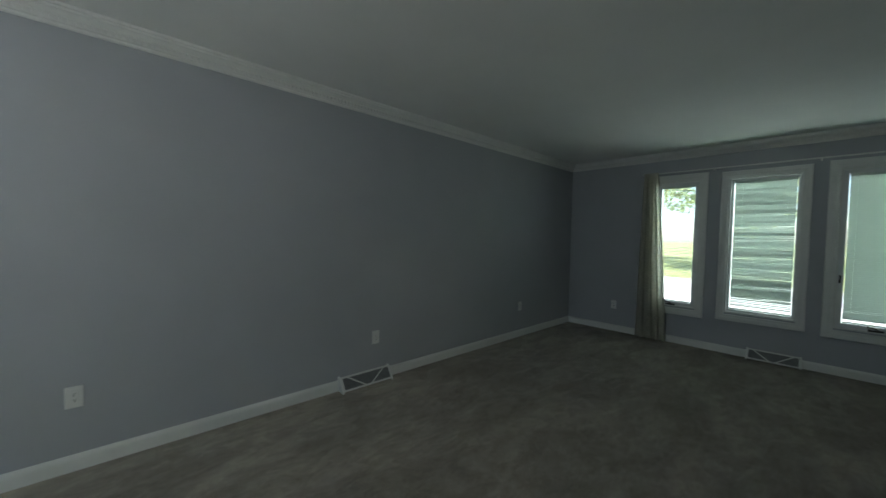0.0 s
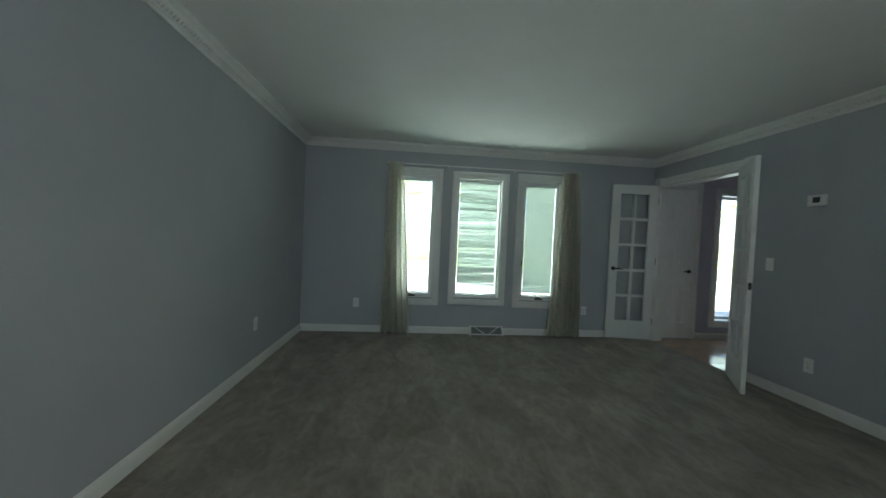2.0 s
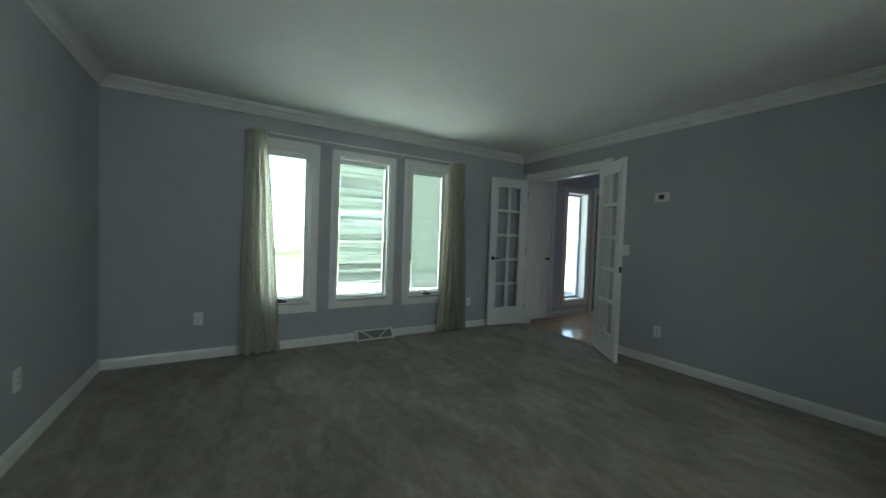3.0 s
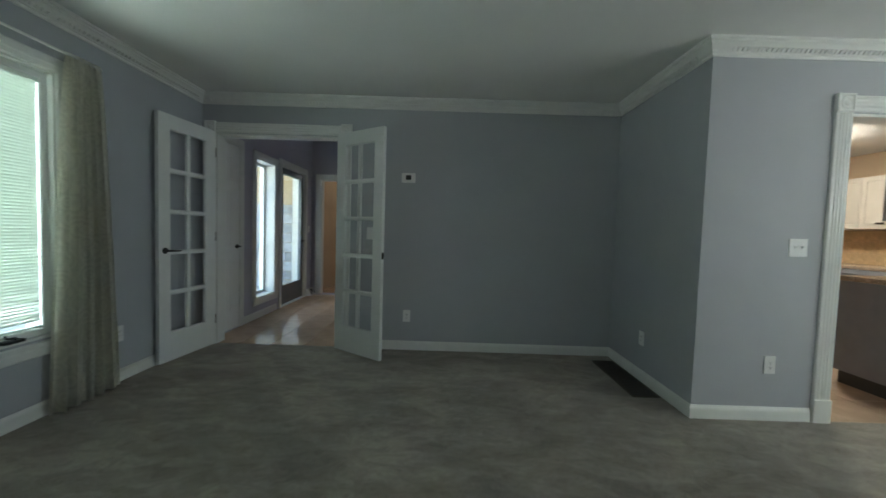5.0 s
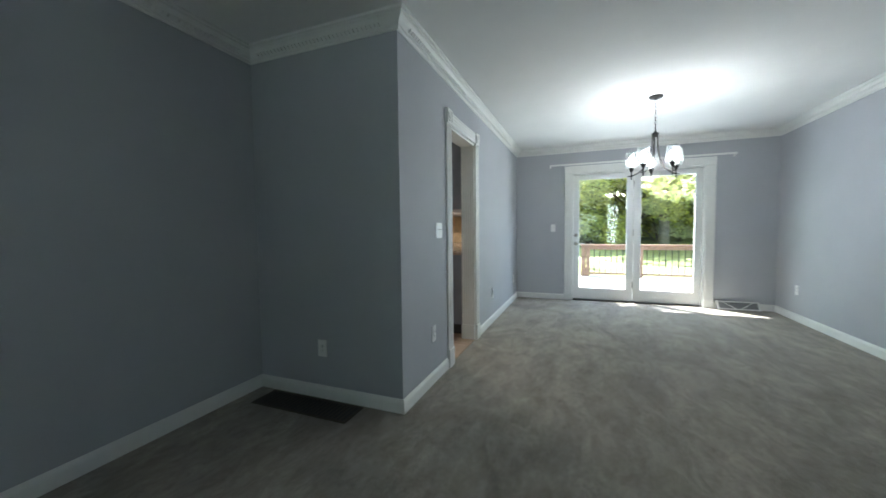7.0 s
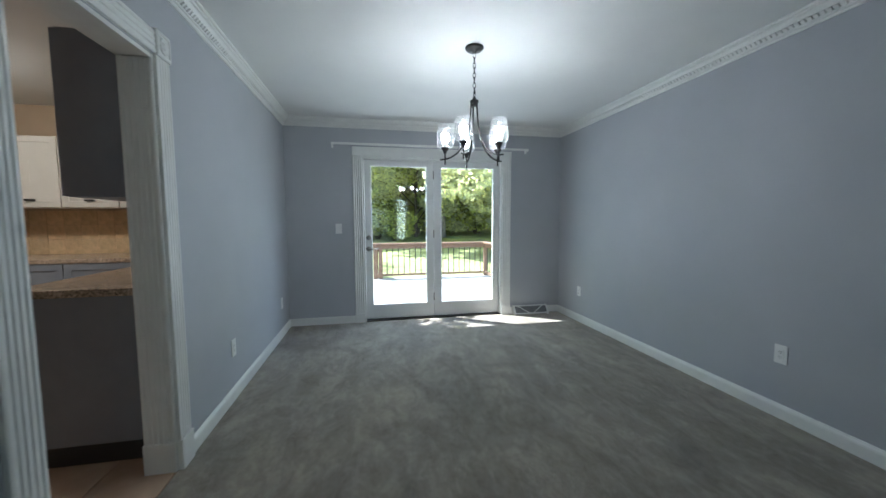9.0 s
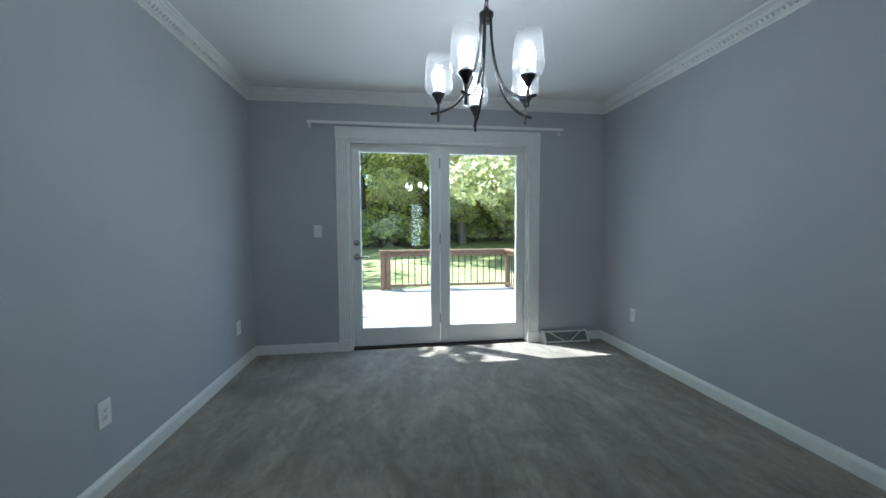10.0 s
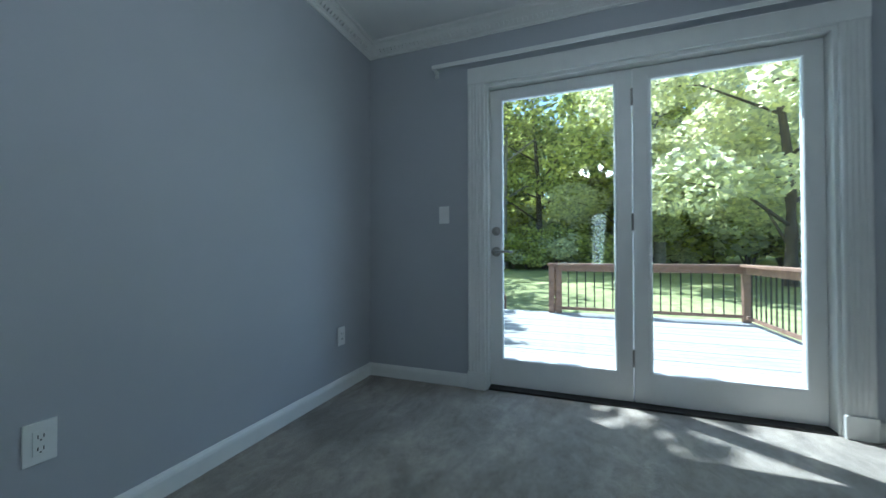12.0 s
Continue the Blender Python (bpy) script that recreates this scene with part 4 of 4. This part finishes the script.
# room beyond the foyer
structure("floor_far_room", box(1.0, XE + 0.2, FY - 2.6, FY, -0.25, -0.004), TILE, "beige floor of the room beyond", "floor")
structure("wall_far_room", wall_mesh(1.0, XE + 0.2, -0.25, 3.6, 0, 0.15, along_x(FY - 2.6, -1)), TAN, "warm tan wall of the room beyond", "wall")
structure("wall_far_room_east", wall_mesh(FY - 2.6, FY - 0.12, -0.25, 3.6, 0, 0.1, along_y(XE - 0.001, -1)), TAN, "warm tan wall of the room beyond", "wall")
cr = thing("trim_chair_rail", "tan wooden chair rail on the far wall", "chair rail", kind="structure")
part("rail", box(1.0, XE - 0.11, FY - 2.6, FY - 2.57, 0.80, 0.88, 0.006), TAN, cr)
# unseen lamp, added only to brighten the far room
far_fill = thing("ceiling_lamp", "unseen warm ceiling lamp, added to light the far room", "ceiling lamp", pose(3.0, FY - 1.4, 3.6))
part("base", lathe([(0, 0), (0.17, 0), (0.17, -0.03), (0, -0.031)], 20), NICKEL, far_fill)
part("dome", lathe([(0.155, -0.03), (0.14, -0.07), (0.09, -0.10), (0.0, -0.11)], 20), FAR_FILL, far_fill, "glowing glass dome", smooth=True)


# ---- kitchen ----
KW, KS = -4.00, -3.4
structure("floor_kitchen", box(XW, -0.12, KS, 0.0 - 0.002, -0.26, -0.012), GROUT, "beige tile floor of the kitchen", "tile floor")
structure("wall_kitchen_west", wall_mesh(KS, -0.14, -0.25, CEILZ, 0, 0.2, along_y(XW, -1)), TAN, "tan kitchen wall", "wall")
structure("wall_kitchen_south", wall_mesh(XW - 0.2, 0.0, -0.25, CEILZ, 0, 0.12, along_x(KS, -1)), TAN, "tan kitchen wall", "wall")
structure("wall_kitchen_east", wall_mesh(KS, YF, -0.25, CEILZ, 0, 0.12, along_y(0.0, -1)), TAN, "tan kitchen wall", "wall")
structure("ceiling_kitchen", box(XW - 0.2, 0.0, KS - 0.2, YF - 0.1, CEILZ, CEILZ + 0.15), CEIL, "white kitchen ceiling", "ceiling")


def cabinet(label, x0, x1, y0, y1, z0, z1, material, face, doors=1, toe=0.0, knob=None):
    """A cabinet box; its doors on the face '-y', '+x' and so on."""
    e = thing("kitchen_cabinet", label, "cabinet", group="kitchen cabinets")
    bm = box(x0, x1, y0, y1, z0 + toe, z1, 0.002)
    part("body", bm, material, e)
    if toe:
        part("toe_kick", box(x0 + 0.01, x1 - (0.05 if face == '+x' else 0.0), y0 + (0.05 if face == '-y' else 0.0), y1 - 0.005, z0 - 0.004, z0 + toe), SLOT, e)
    for k in range(doors):
        if face == '-y':
            w = (x1 - x0) / doors
            a, b = x0 + k * w + 0.004, x0 + (k + 1) * w - 0.004
            d = part("door", ring([(0, 0), (0, 0.02), (0.055, 0.02), (0.060, 0.012), (min(b - a, z1 - z0 - toe) / 2 - 0.001, 0.012), (min(b - a, z1 - z0 - toe) / 2 - 0.001, 0)], a, b, z0 + toe + 0.004, z1 - 0.004, lambda u, v, q: (u, y0 - q, v)), material, e)
            part("cup_pull", box((a + b) / 2 - 0.04, (a + b) / 2 + 0.04, y0 - 0.045, y0 - 0.02, (z0 + 0.06 if z0 > 1 else z1 - 0.09), (z0 + 0.08 if z0 > 1 else z1 - 0.07), 0.006), BRONZE, d)
        else:
            w = (y1 - y0) / doors
            a, b = y0 + k * w + 0.004, y0 + (k + 1) * w - 0.004
            d = part("door", ring([(0, 0), (0, 0.02), (0.055, 0.02), (0.060, 0.012), (min(b - a, z1 - z0 - toe) / 2 - 0.001, 0.012), (min(b - a, z1 - z0 - toe) / 2 - 0.001, 0)], a, b, z0 + toe + 0.004, z1 - 0.004, lambda u, v, q: (x1 + q, u, v)), material, e)
            part("cup_pull", box(x1 + 0.02, x1 + 0.045, (a + b) / 2 - 0.04, (a + b) / 2 + 0.04, (z0 + 0.06 if z0 > 1 else z1 - 0.09), (z0 + 0.08 if z0 > 1 else z1 - 0.07), 0.006), BRONZE, d)
    return e


cabinet("dark grey base cabinet with a plain end panel by the doorway", -3.40, -1.745, -0.755, -0.145, 0.0, 0.865, CABGREY, '-y', 3, 0.10)
cabinet("dark grey wall cabinet with a plain end panel near the doorway", -2.60, -1.745, -0.475, -0.145, 1.36, 2.15, CABGREY, '-y', 2)
cabinet("white wall cabinet with dark cup pulls", XW + 0.001, XW + 0.33, -3.36, -0.50, 1.38, 2.05, CABWHITE, '+x', 6)
cabinet("dark grey base cabinet along the far kitchen wall", XW + 0.001, XW + 0.61, -3.38, -0.145, 0.0, 0.865, CABGREY, '+x', 4, 0.10)
ct = tagged(mesh_ob("worktop", box(XW + 0.64, -1.72, -0.785, -0.143, 0.868, 0.908, 0.006), GRANITE), "brown speckled granite worktop with a rounded edge", "worktop")
ct = tagged(mesh_ob("worktop", box(XW + 0.002, XW + 0.637, -3.39, -0.143, 0.868, 0.908, 0.006), GRANITE), "brown speckled granite worktop along the far wall", "worktop")
bs = thing("backsplash", "tan stone tile backsplash above the far worktop", "backsplash", kind="structure")
tl = box(0, 0.008, 0, 0.148, 0, 0.148, 0.002)
first = part("tile", tl, SPLASH, bs)
k = 0
for i in range(21):
    for j in range(3):
        ob = first if k == 0 else new("tile", first.data)
        ob.parent = bs
        ob.matrix_basis = Matrix.Translation((XW + 0.0005, -3.37 + i * 0.151, 0.910 + j * 0.151))
        k += 1
hood = thing("range_hood", "slim steel range hood under the grey wall cabinet", "range hood")
part("body", box(-3.38, -2.62, -0.60, -0.146, 1.42, 1.50, 0.01), NICKEL, hood)
part("lip", box(-3.38, -2.62, -0.62, -0.60, 1.42, 1.45, 0.004), NICKEL, hood)
kl = thing("ceiling_lamp", "round warm kitchen ceiling lamp, lit", "ceiling lamp", pose(-2.6, -2.0, CEILZ))
part("base", lathe([(0, 0), (0.17, 0), (0.17, -0.03), (0, -0.031)], 20), NICKEL, kl)
part("dome", lathe([(0.155, -0.03), (0.14, -0.07), (0.09, -0.10), (0.0, -0.11)], 20), WARM, kl, "glowing glass dome", smooth=True)


# ---- outside ----
def ground_z(x, y):
    z = -0.80
    if x < -11:
        z += (-11 - x) * 0.038
    if x > 6:
        z += 0.45
    elif x > 4.4:
        z += 0.45 * (x - 4.4) / 1.6
    return z


bm = bmesh.new()
xs = [-400, -120, -80, -60, -50, -42, -36, -30, -25, -20, -16, -13, -11, -9, -6, -4, 0, 4.4, 5.2, 6, 9, 12, 16, 22, 30, 45, 80, 400]
ys = [-400, -120, -60, -40, -28, -20, -14, -9, -5, -2, 1, 4, 7, 11, 16, 24, 34, 50, 80, 140, 400]
grid = [[bm.verts.new((x, y, min(ground_z(x, y), 1.6) + (0.05 * math.sin(x * 0.7 + y * 0.4) if x < -11 else 0))) for y in ys] for x in xs]
for i in range(len(xs) - 1):
    for j in range(len(ys) - 1):
        bm.faces.new((grid[i][j], grid[i + 1][j], grid[i + 1][j + 1], grid[i][j + 1]))
structure("ground", bm, LAWN, "sunny green lawn with tree shadows", "lawn")
structure("road", box(6.4, 17, -40, 40, -0.36, -0.33), DRIVE, "pale concrete driveway", "driveway")
structure("roof", box(XW - 0.22, XE + 0.7, FY - 2.9, YN + 0.35, 3.75, 3.9), SIDING, "flat roof slab of the house", "roof")
structure("wall_upper_north", wall_mesh(XW - 0.2, XE + 0.2, 2.56, 3.75, 0, 0.1, along_x(YN + 0.2, -1)), SIDING, "plain upper outside wall", "wall")
structure("wall_upper_west", wall_mesh(FY - 2.7, YN + 0.1, 2.56, 3.75, 0, 0.1, along_y(XW - 0.2, 1)), SIDING, "plain upper outside wall", "wall")

DX0, DX1, DY0, DY1, DZ = -8.30, -4.33, -2.6, 3.80, -0.12
deck = thing("deck", "sun-bleached wooden deck of long boards outside the patio door", "deck", kind="structure")
nb = int((DX1 - DX0) / 0.145)
first = part("board", box(0, 0.138, 0, DY1 - DY0, -0.035, 0, 0.004), DECKW, deck)
for k in range(nb):
    ob = first if k == 0 else new("board", first.data)
    ob.parent = deck
    ob.matrix_basis = Matrix.Translation((DX0 + k * 0.145, DY0, DZ + 0.001 * ((k * 7) % 3)))
part("rim_joist", box(DX0, DX1, DY1 + 0.001, DY1 + 0.04, DZ - 0.25, DZ - 0.01), CEDAR, deck)
part("rim_joist", box(DX0 - 0.04, DX0 - 0.001, DY0, DY1, DZ - 0.25, DZ - 0.01), CEDAR, deck)
for x, y in ((DX0 + 0.1, DY0 + 0.1), (DX0 + 0.1, DY1 - 0.1), (DX1 - 0.2, DY1 - 0.1), (DX0 + 0.1, 0.9)):
    part("support_post", box(x - 0.06, x + 0.06, y - 0.06, y + 0.06, -0.85, DZ - 0.04), CEDAR, deck)

RT = 0.72


def railing(label, p, q, posts):
    """A rail from p to q with posts at the given fractions and thin dark balusters."""
    e = thing("deck_railing", label, "railing", group="deck railings")
    p, q = Vector(p), Vector(q)
    L = (q - p).length
    d = (q - p).normalized()
    turn = Matrix.Translation((p.x, p.y, DZ)) @ Matrix.Rotation(math.atan2(d.y, d.x), 4, 'Z')
    H = RT - DZ
    def put(name, bm, material, label=""):
        bmesh.ops.transform(bm, matrix=turn, verts=bm.verts)
        return part(name, bm, material, e, label)
    put("top_cap", box(-0.06, L + 0.06, -0.075, 0.075, H - 0.038, H, 0.006), CEDAR)
    put("upper_rail", box(0, L, -0.02, 0.02, H - 0.135, H - 0.04, 0.004), CEDAR)
    put("lower_rail", box(0, L, -0.02, 0.02, 0.06, 0.11, 0.004), CEDAR)
    for f in posts:
        s = f * L
        put("post", box(s - 0.045, s + 0.045, -0.045, 0.045, 0.0, H - 0.039, 0.005), CEDAR)
    n = int(L / 0.13)
    for k in range(1, n):
        s = k * L / n
        if min(abs(s - f * L) for f in posts) > 0.06:
            put("baluster", tube([(s, 0, 0.10), (s, 0, H - 0.12)], 0.010, 8), BRONZE, "thin dark metal baluster")
    return e


RX = DX0 + 0.10
railing("brown wooden deck railing with thin dark balusters", (RX, 1.04), (RX, DY1 - 0.06), (0.0, 0.045, 0.50, 1.0))
railing("brown wooden deck railing running back towards the house", (RX + 0.1, DY1 - 0.08), (DX1 - 0.1, DY1 - 0.08), (0.5, 1.0))
railing("brown wooden deck railing on the other side of the steps", (RX, DY0), (RX, 0.02), (0.0, 0.5, 1.0))
stp = thing("deck_steps", "wooden steps with a sloping handrail down to the lawn", "steps")
for k in range(3):
    part("tread", box(DX0 - 0.30 * (k + 1), DX0 - 0.30 * k - 0.02 - (0.03 if k == 0 else 0), 0.05, 1.07, DZ - 0.175 * (k + 1) - 0.035, DZ - 0.175 * (k + 1), 0.004), DECKW, stp)
for y in (0.02, 1.08):
    bm = bmesh.new()
    add_prism(bm, [(0, RT - 0.1), (0, RT), (-1.0, RT - 0.70), (-1.0, RT - 0.80)], lambda a, b, s: (DX0 - 0.0 + a, s, b), y - 0.035, y + 0.035)
    part("sloping_rail", bm, CEDAR, stp)
    part("newel_post", box(DX0 - 1.02, DX0 - 0.93, y - 0.045, y + 0.045, -0.80, RT - 0.72), CEDAR, stp)
    bm = bmesh.new()
    add_prism(bm, [(-0.045, DZ - 0.26), (-0.045, DZ - 0.02), (-1.0, -0.62), (-1.0, -0.82)], lambda a, b, s: (DX0 + a, s, b), y - 0.02, y + 0.02)
    part("stringer", bm, CEDAR, stp)


# wing of the house beside the front porch: tan siding above a stone face
wing = thing("house_wing", "tan sided house wing with a grey stone face below", "house wing")
part("wall", box(XE + 0.2, XE + 2.1, FY - 3.0, FY - 1.05, -0.8, 3.4), TANSIDE, wing)
for k in range(9):
    bm = bmesh.new()
    add_prism(bm, [(0, 0), (0.020, 0), (0.006, 0.185), (0, 0.185)], lambda a, b, q: (q, FY - 1.049 + a, 1.66 + k * 0.19 + b), XE + 0.2, XE + 2.1)
    part("siding_board", bm, TANSIDE, wing)
srng = random.Random(4)
for j in range(12):
    xx = XE + 0.205
    while xx < XE + 2.07:
        w = min(srng.uniform(0.16, 0.36), XE + 2.1 - xx)
        d = srng.uniform(0.03, 0.055)
        part("stone", box(xx, xx + w - 0.012, FY - 1.049, FY - 1.05 + d, -0.70 + j * 0.195, -0.70 + j * 0.195 + 0.183, 0.008), STONE, wing)
        xx += w
structure("pavement", box(XE + 0.2, XE + 2.6, FY - 1.0, -1.6, -0.30, -0.06), DRIVE, "pale concrete porch floor", "porch floor")
# unseen porch roof, added to shade what shows through the front door
structure("roof_porch", box(XE + 0.2, XE + 2.0, FY - 1.0, -1.5, 2.75, 2.9), SIDING, "unseen porch roof slab, added to shade the front door", "porch roof")


# trees
def leaf_cloud(name, centres, count, size, seed, material, parent):
    """Leaves in uneven clumps: small bent quads round the given (centre, radius) clumps."""
    rng = np.random.default_rng(seed)
    cs = np.array([c for c, r in centres], dtype=float)
    rs = np.array([r for c, r in centres], dtype=float)
    pick = rng.choice(len(cs), count, p=rs ** 2 / (rs ** 2).sum())
    d = rng.normal(size=(count, 3))
    d /= np.linalg.norm(d, axis=1)[:, None]
    pos = cs[pick] + d * (rs[pick] * rng.uniform(0.45, 1.0, count) ** 0.5)[:, None] * np.array([1, 1, 0.7])
    a = rng.normal(size=(count, 3))
    a[:, 2] *= 0.5
    a /= np.linalg.norm(a, axis=1)[:, None]
    b = np.cross(a, rng.normal(size=(count, 3)))
    b /= np.linalg.norm(b, axis=1)[:, None]
    s = rng.uniform(0.6, 1.4, count)[:, None] * size
    quad = np.stack([pos - a * s * 0.7, pos + b * s * 0.42, pos + a * s * 0.7, pos - b * s * 0.42], axis=1).reshape(-1, 3)
    me = bpy.data.meshes.new(name)
    me.from_pydata(quad.tolist(), [], np.arange(count * 4).reshape(-1, 4).tolist())
    me.materials.append(material)
    ob = new(name, me)
    ob.parent = parent
    return ob


def tree(label, h, spread, seed, leaves, size, bark, leafm, base=0.25):
    rng = random.Random(seed)
    e = thing("tree", label, "tree", group="woodland trees")
    lean = (rng.uniform(-0.05, 0.05), rng.uniform(-0.05, 0.05))
    r0 = h * 0.014
    pts = [(lean[0] * t * h + 0.15 * math.sin(t * 5 + seed), lean[1] * t * h + 0.15 * math.sin(t * 4 + seed * 2), t * h * 0.9 - 0.3) for t in [i / 10 for i in range(11)]]
    bm = tube(pts, lambda s: r0 * (1.25 - 1.05 * s), 9)
    clumps = []
    for k in range(13):
        t = base + (0.92 - base) * k / 12
        i = min(9, int(t * 10))
        o = Vector(pts[i]).lerp(Vector(pts[i + 1]), t * 10 - i)
        a = k * 2.4 + rng.uniform(-0.5, 0.5)
        reach = spread * (0.55 + 0.45 * math.sin(math.pi * min(1, (t - base) / (1 - base) * 0.85 + 0.15))) * rng.uniform(0.7, 1.15)
        tip = o + Vector((math.cos(a) * reach, math.sin(a) * reach, reach * rng.uniform(0.15, 0.5)))
        mid = o.lerp(tip, 0.5) + Vector((0, 0, reach * 0.12))
        tube([o, mid, tip], lambda s: r0 * (0.42 - 0.34 * s) * (1.1 - t * 0.6), 6, bm=bm)
        clumps.append((tuple(tip), reach * rng.uniform(0.30, 0.48)))
        clumps.append((tuple(mid + Vector((rng.uniform(-0.5, 0.5), rng.uniform(-0.5, 0.5), 0.4))), reach * rng.uniform(0.22, 0.36)))
        side = o.lerp(tip, 0.75) + Vector((rng.uniform(-1, 1), rng.uniform(-1, 1), rng.uniform(-0.3, 0.6))) * reach * 0.35
        clumps.append((tuple(side), reach * rng.uniform(0.2, 0.34)))
    top = Vector(pts[-1])
    clumps.append((tuple(top), spread * 0.4))
    part("trunk", bm, bark, e, smooth=True)
    leaf_cloud("crown", clumps, leaves, size, seed, leafm, e)
    return e


kinds = [tree("tall leafy woodland tree with a dark trunk", 17, 4.6, 3, 6200, 0.25, BARK, LEAF),
         tree("tall leafy woodland tree with a pale slender trunk", 19, 4.2, 11, 5600, 0.25, BARKP, LEAF, 0.3),
         tree("leafy woodland tree with a dark leaning trunk", 14, 4.8, 23, 6200, 0.24, BARK, LEAF, 0.18)]
# this tree looks sunlit through its paler leaf colour
bright = tree("broad tree at the lawn edge, leaf colour paled to look sunlit", 12, 5.4, 31, 24000, 0.19, BARK, LEAF_LIT, 0.07)
rng = random.Random(77)


def stand(ob, x, y, turn=0.0, s=1.0, own=False):
    m = pose(x, y, min(ground_z(x, y), 1.6), 0, 0, turn) @ Matrix.Diagonal((s, s, s, 1))
    if own:
        ob.matrix_world = m
        return ob
    c = copy_thing(ob, Matrix.Identity(4))
    c.matrix_basis = m
    return c


stand(kinds[0], -30, -5.5, 20, 1.0, True)
stand(kinds[1], -27, -3.2, 60, 1.0, True)
stand(kinds[2], -29.5, -0.9, 200, 1.2, True)
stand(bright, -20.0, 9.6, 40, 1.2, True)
# those with x above -23 are added to throw shade on the lawn
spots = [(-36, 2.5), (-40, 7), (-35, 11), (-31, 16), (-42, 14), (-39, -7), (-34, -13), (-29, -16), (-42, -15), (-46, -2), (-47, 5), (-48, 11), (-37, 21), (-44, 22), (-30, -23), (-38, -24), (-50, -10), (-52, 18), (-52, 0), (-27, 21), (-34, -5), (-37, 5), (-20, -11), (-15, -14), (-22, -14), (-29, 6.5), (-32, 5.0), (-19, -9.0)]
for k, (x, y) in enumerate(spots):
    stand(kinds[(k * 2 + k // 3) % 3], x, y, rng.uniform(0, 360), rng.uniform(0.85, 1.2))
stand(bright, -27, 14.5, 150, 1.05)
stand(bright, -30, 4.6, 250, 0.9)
# unseen tree, added so its crown dapples the sun patch indoors
stand(kinds[2], -5.5, -6.8, 70, 0.8)
# trees and shrubs across the front drive
for x, y in ((24, 3), (27, -4), (25, 10), (30, -12), (29, 17), (33, 6), (26, -20)):
    stand(kinds[rng.randrange(3)], x, y, rng.uniform(0, 360), rng.uniform(0.8, 1.0))


def shrub(seed, material):
    r = random.Random(seed)
    e = thing("shrub", "low leafy shrub at the edge of the woods", "shrub", group="woodland shrubs")
    bm = bmesh.new()
    cl = []
    for k in range(7):
        a = k * 0.9
        tip = (math.cos(a) * r.uniform(0.5, 1.3), math.sin(a) * r.uniform(0.5, 1.3), r.uniform(0.7, 1.9))
        tube([(0, 0, -0.2), (tip[0] * 0.4, tip[1] * 0.4, tip[2] * 0.6), tip], lambda s: 0.035 - 0.025 * s, 5, bm=bm)
        cl.append((tip, r.uniform(0.5, 0.85)))
    part("stems", bm, BARK, e)
    leaf_cloud("leaves", cl, 1500, 0.17, seed, material, e)
    return e


# the second shrub has sunlight put into its paler leaf colour
sh = [shrub(5, LEAF), shrub(9, LEAF_LIT)]
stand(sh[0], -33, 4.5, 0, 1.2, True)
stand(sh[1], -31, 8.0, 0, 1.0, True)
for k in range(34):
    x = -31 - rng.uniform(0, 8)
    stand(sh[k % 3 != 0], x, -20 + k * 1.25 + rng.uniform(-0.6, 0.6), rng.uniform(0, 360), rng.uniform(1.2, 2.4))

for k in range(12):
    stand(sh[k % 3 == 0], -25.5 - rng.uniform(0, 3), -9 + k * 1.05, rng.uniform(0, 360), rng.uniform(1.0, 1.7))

# dense woods behind the nearer trees
cl = []
for k in range(260):
    y = -60 + k * 0.5
    cl.append(((-58 + rng.uniform(-7, 6), y, rng.uniform(0.5, 9)), rng.uniform(1.8, 3.2)))
e = leaf_cloud("far_woods", cl, 40000, 0.5, 99, LEAF, None)
tagged(e, "dense green woodland far behind the lawn", "woods", kind="stuff")

# ---- floor tiles ----
def lay_tiles(owner_name, x0, x1, y0, y1, size):
    own = bpy.data.objects[owner_name]
    bm = box(0, size - 0.005, 0, size - 0.005, -0.008, 0.008, 0.0015)
    first = part("tile", bm, TILE, own)
    k = 0
    x = x0
    while x + size <= x1 + 1e-6:
        y = y1 - size
        while y >= y0 - 1e-6:
            ob = first if k == 0 else new("tile", first.data)
            ob.parent = own
            ob.matrix_basis = Matrix.Translation((x, y, -0.009))
            k += 1
            y -= size
        x += size


lay_tiles("floor_foyer", 1.37, 4.01, -4.05, YF - 0.02, 0.33)
lay_tiles("floor_kitchen", -3.40, -0.43, -2.65, -0.004, 0.33)
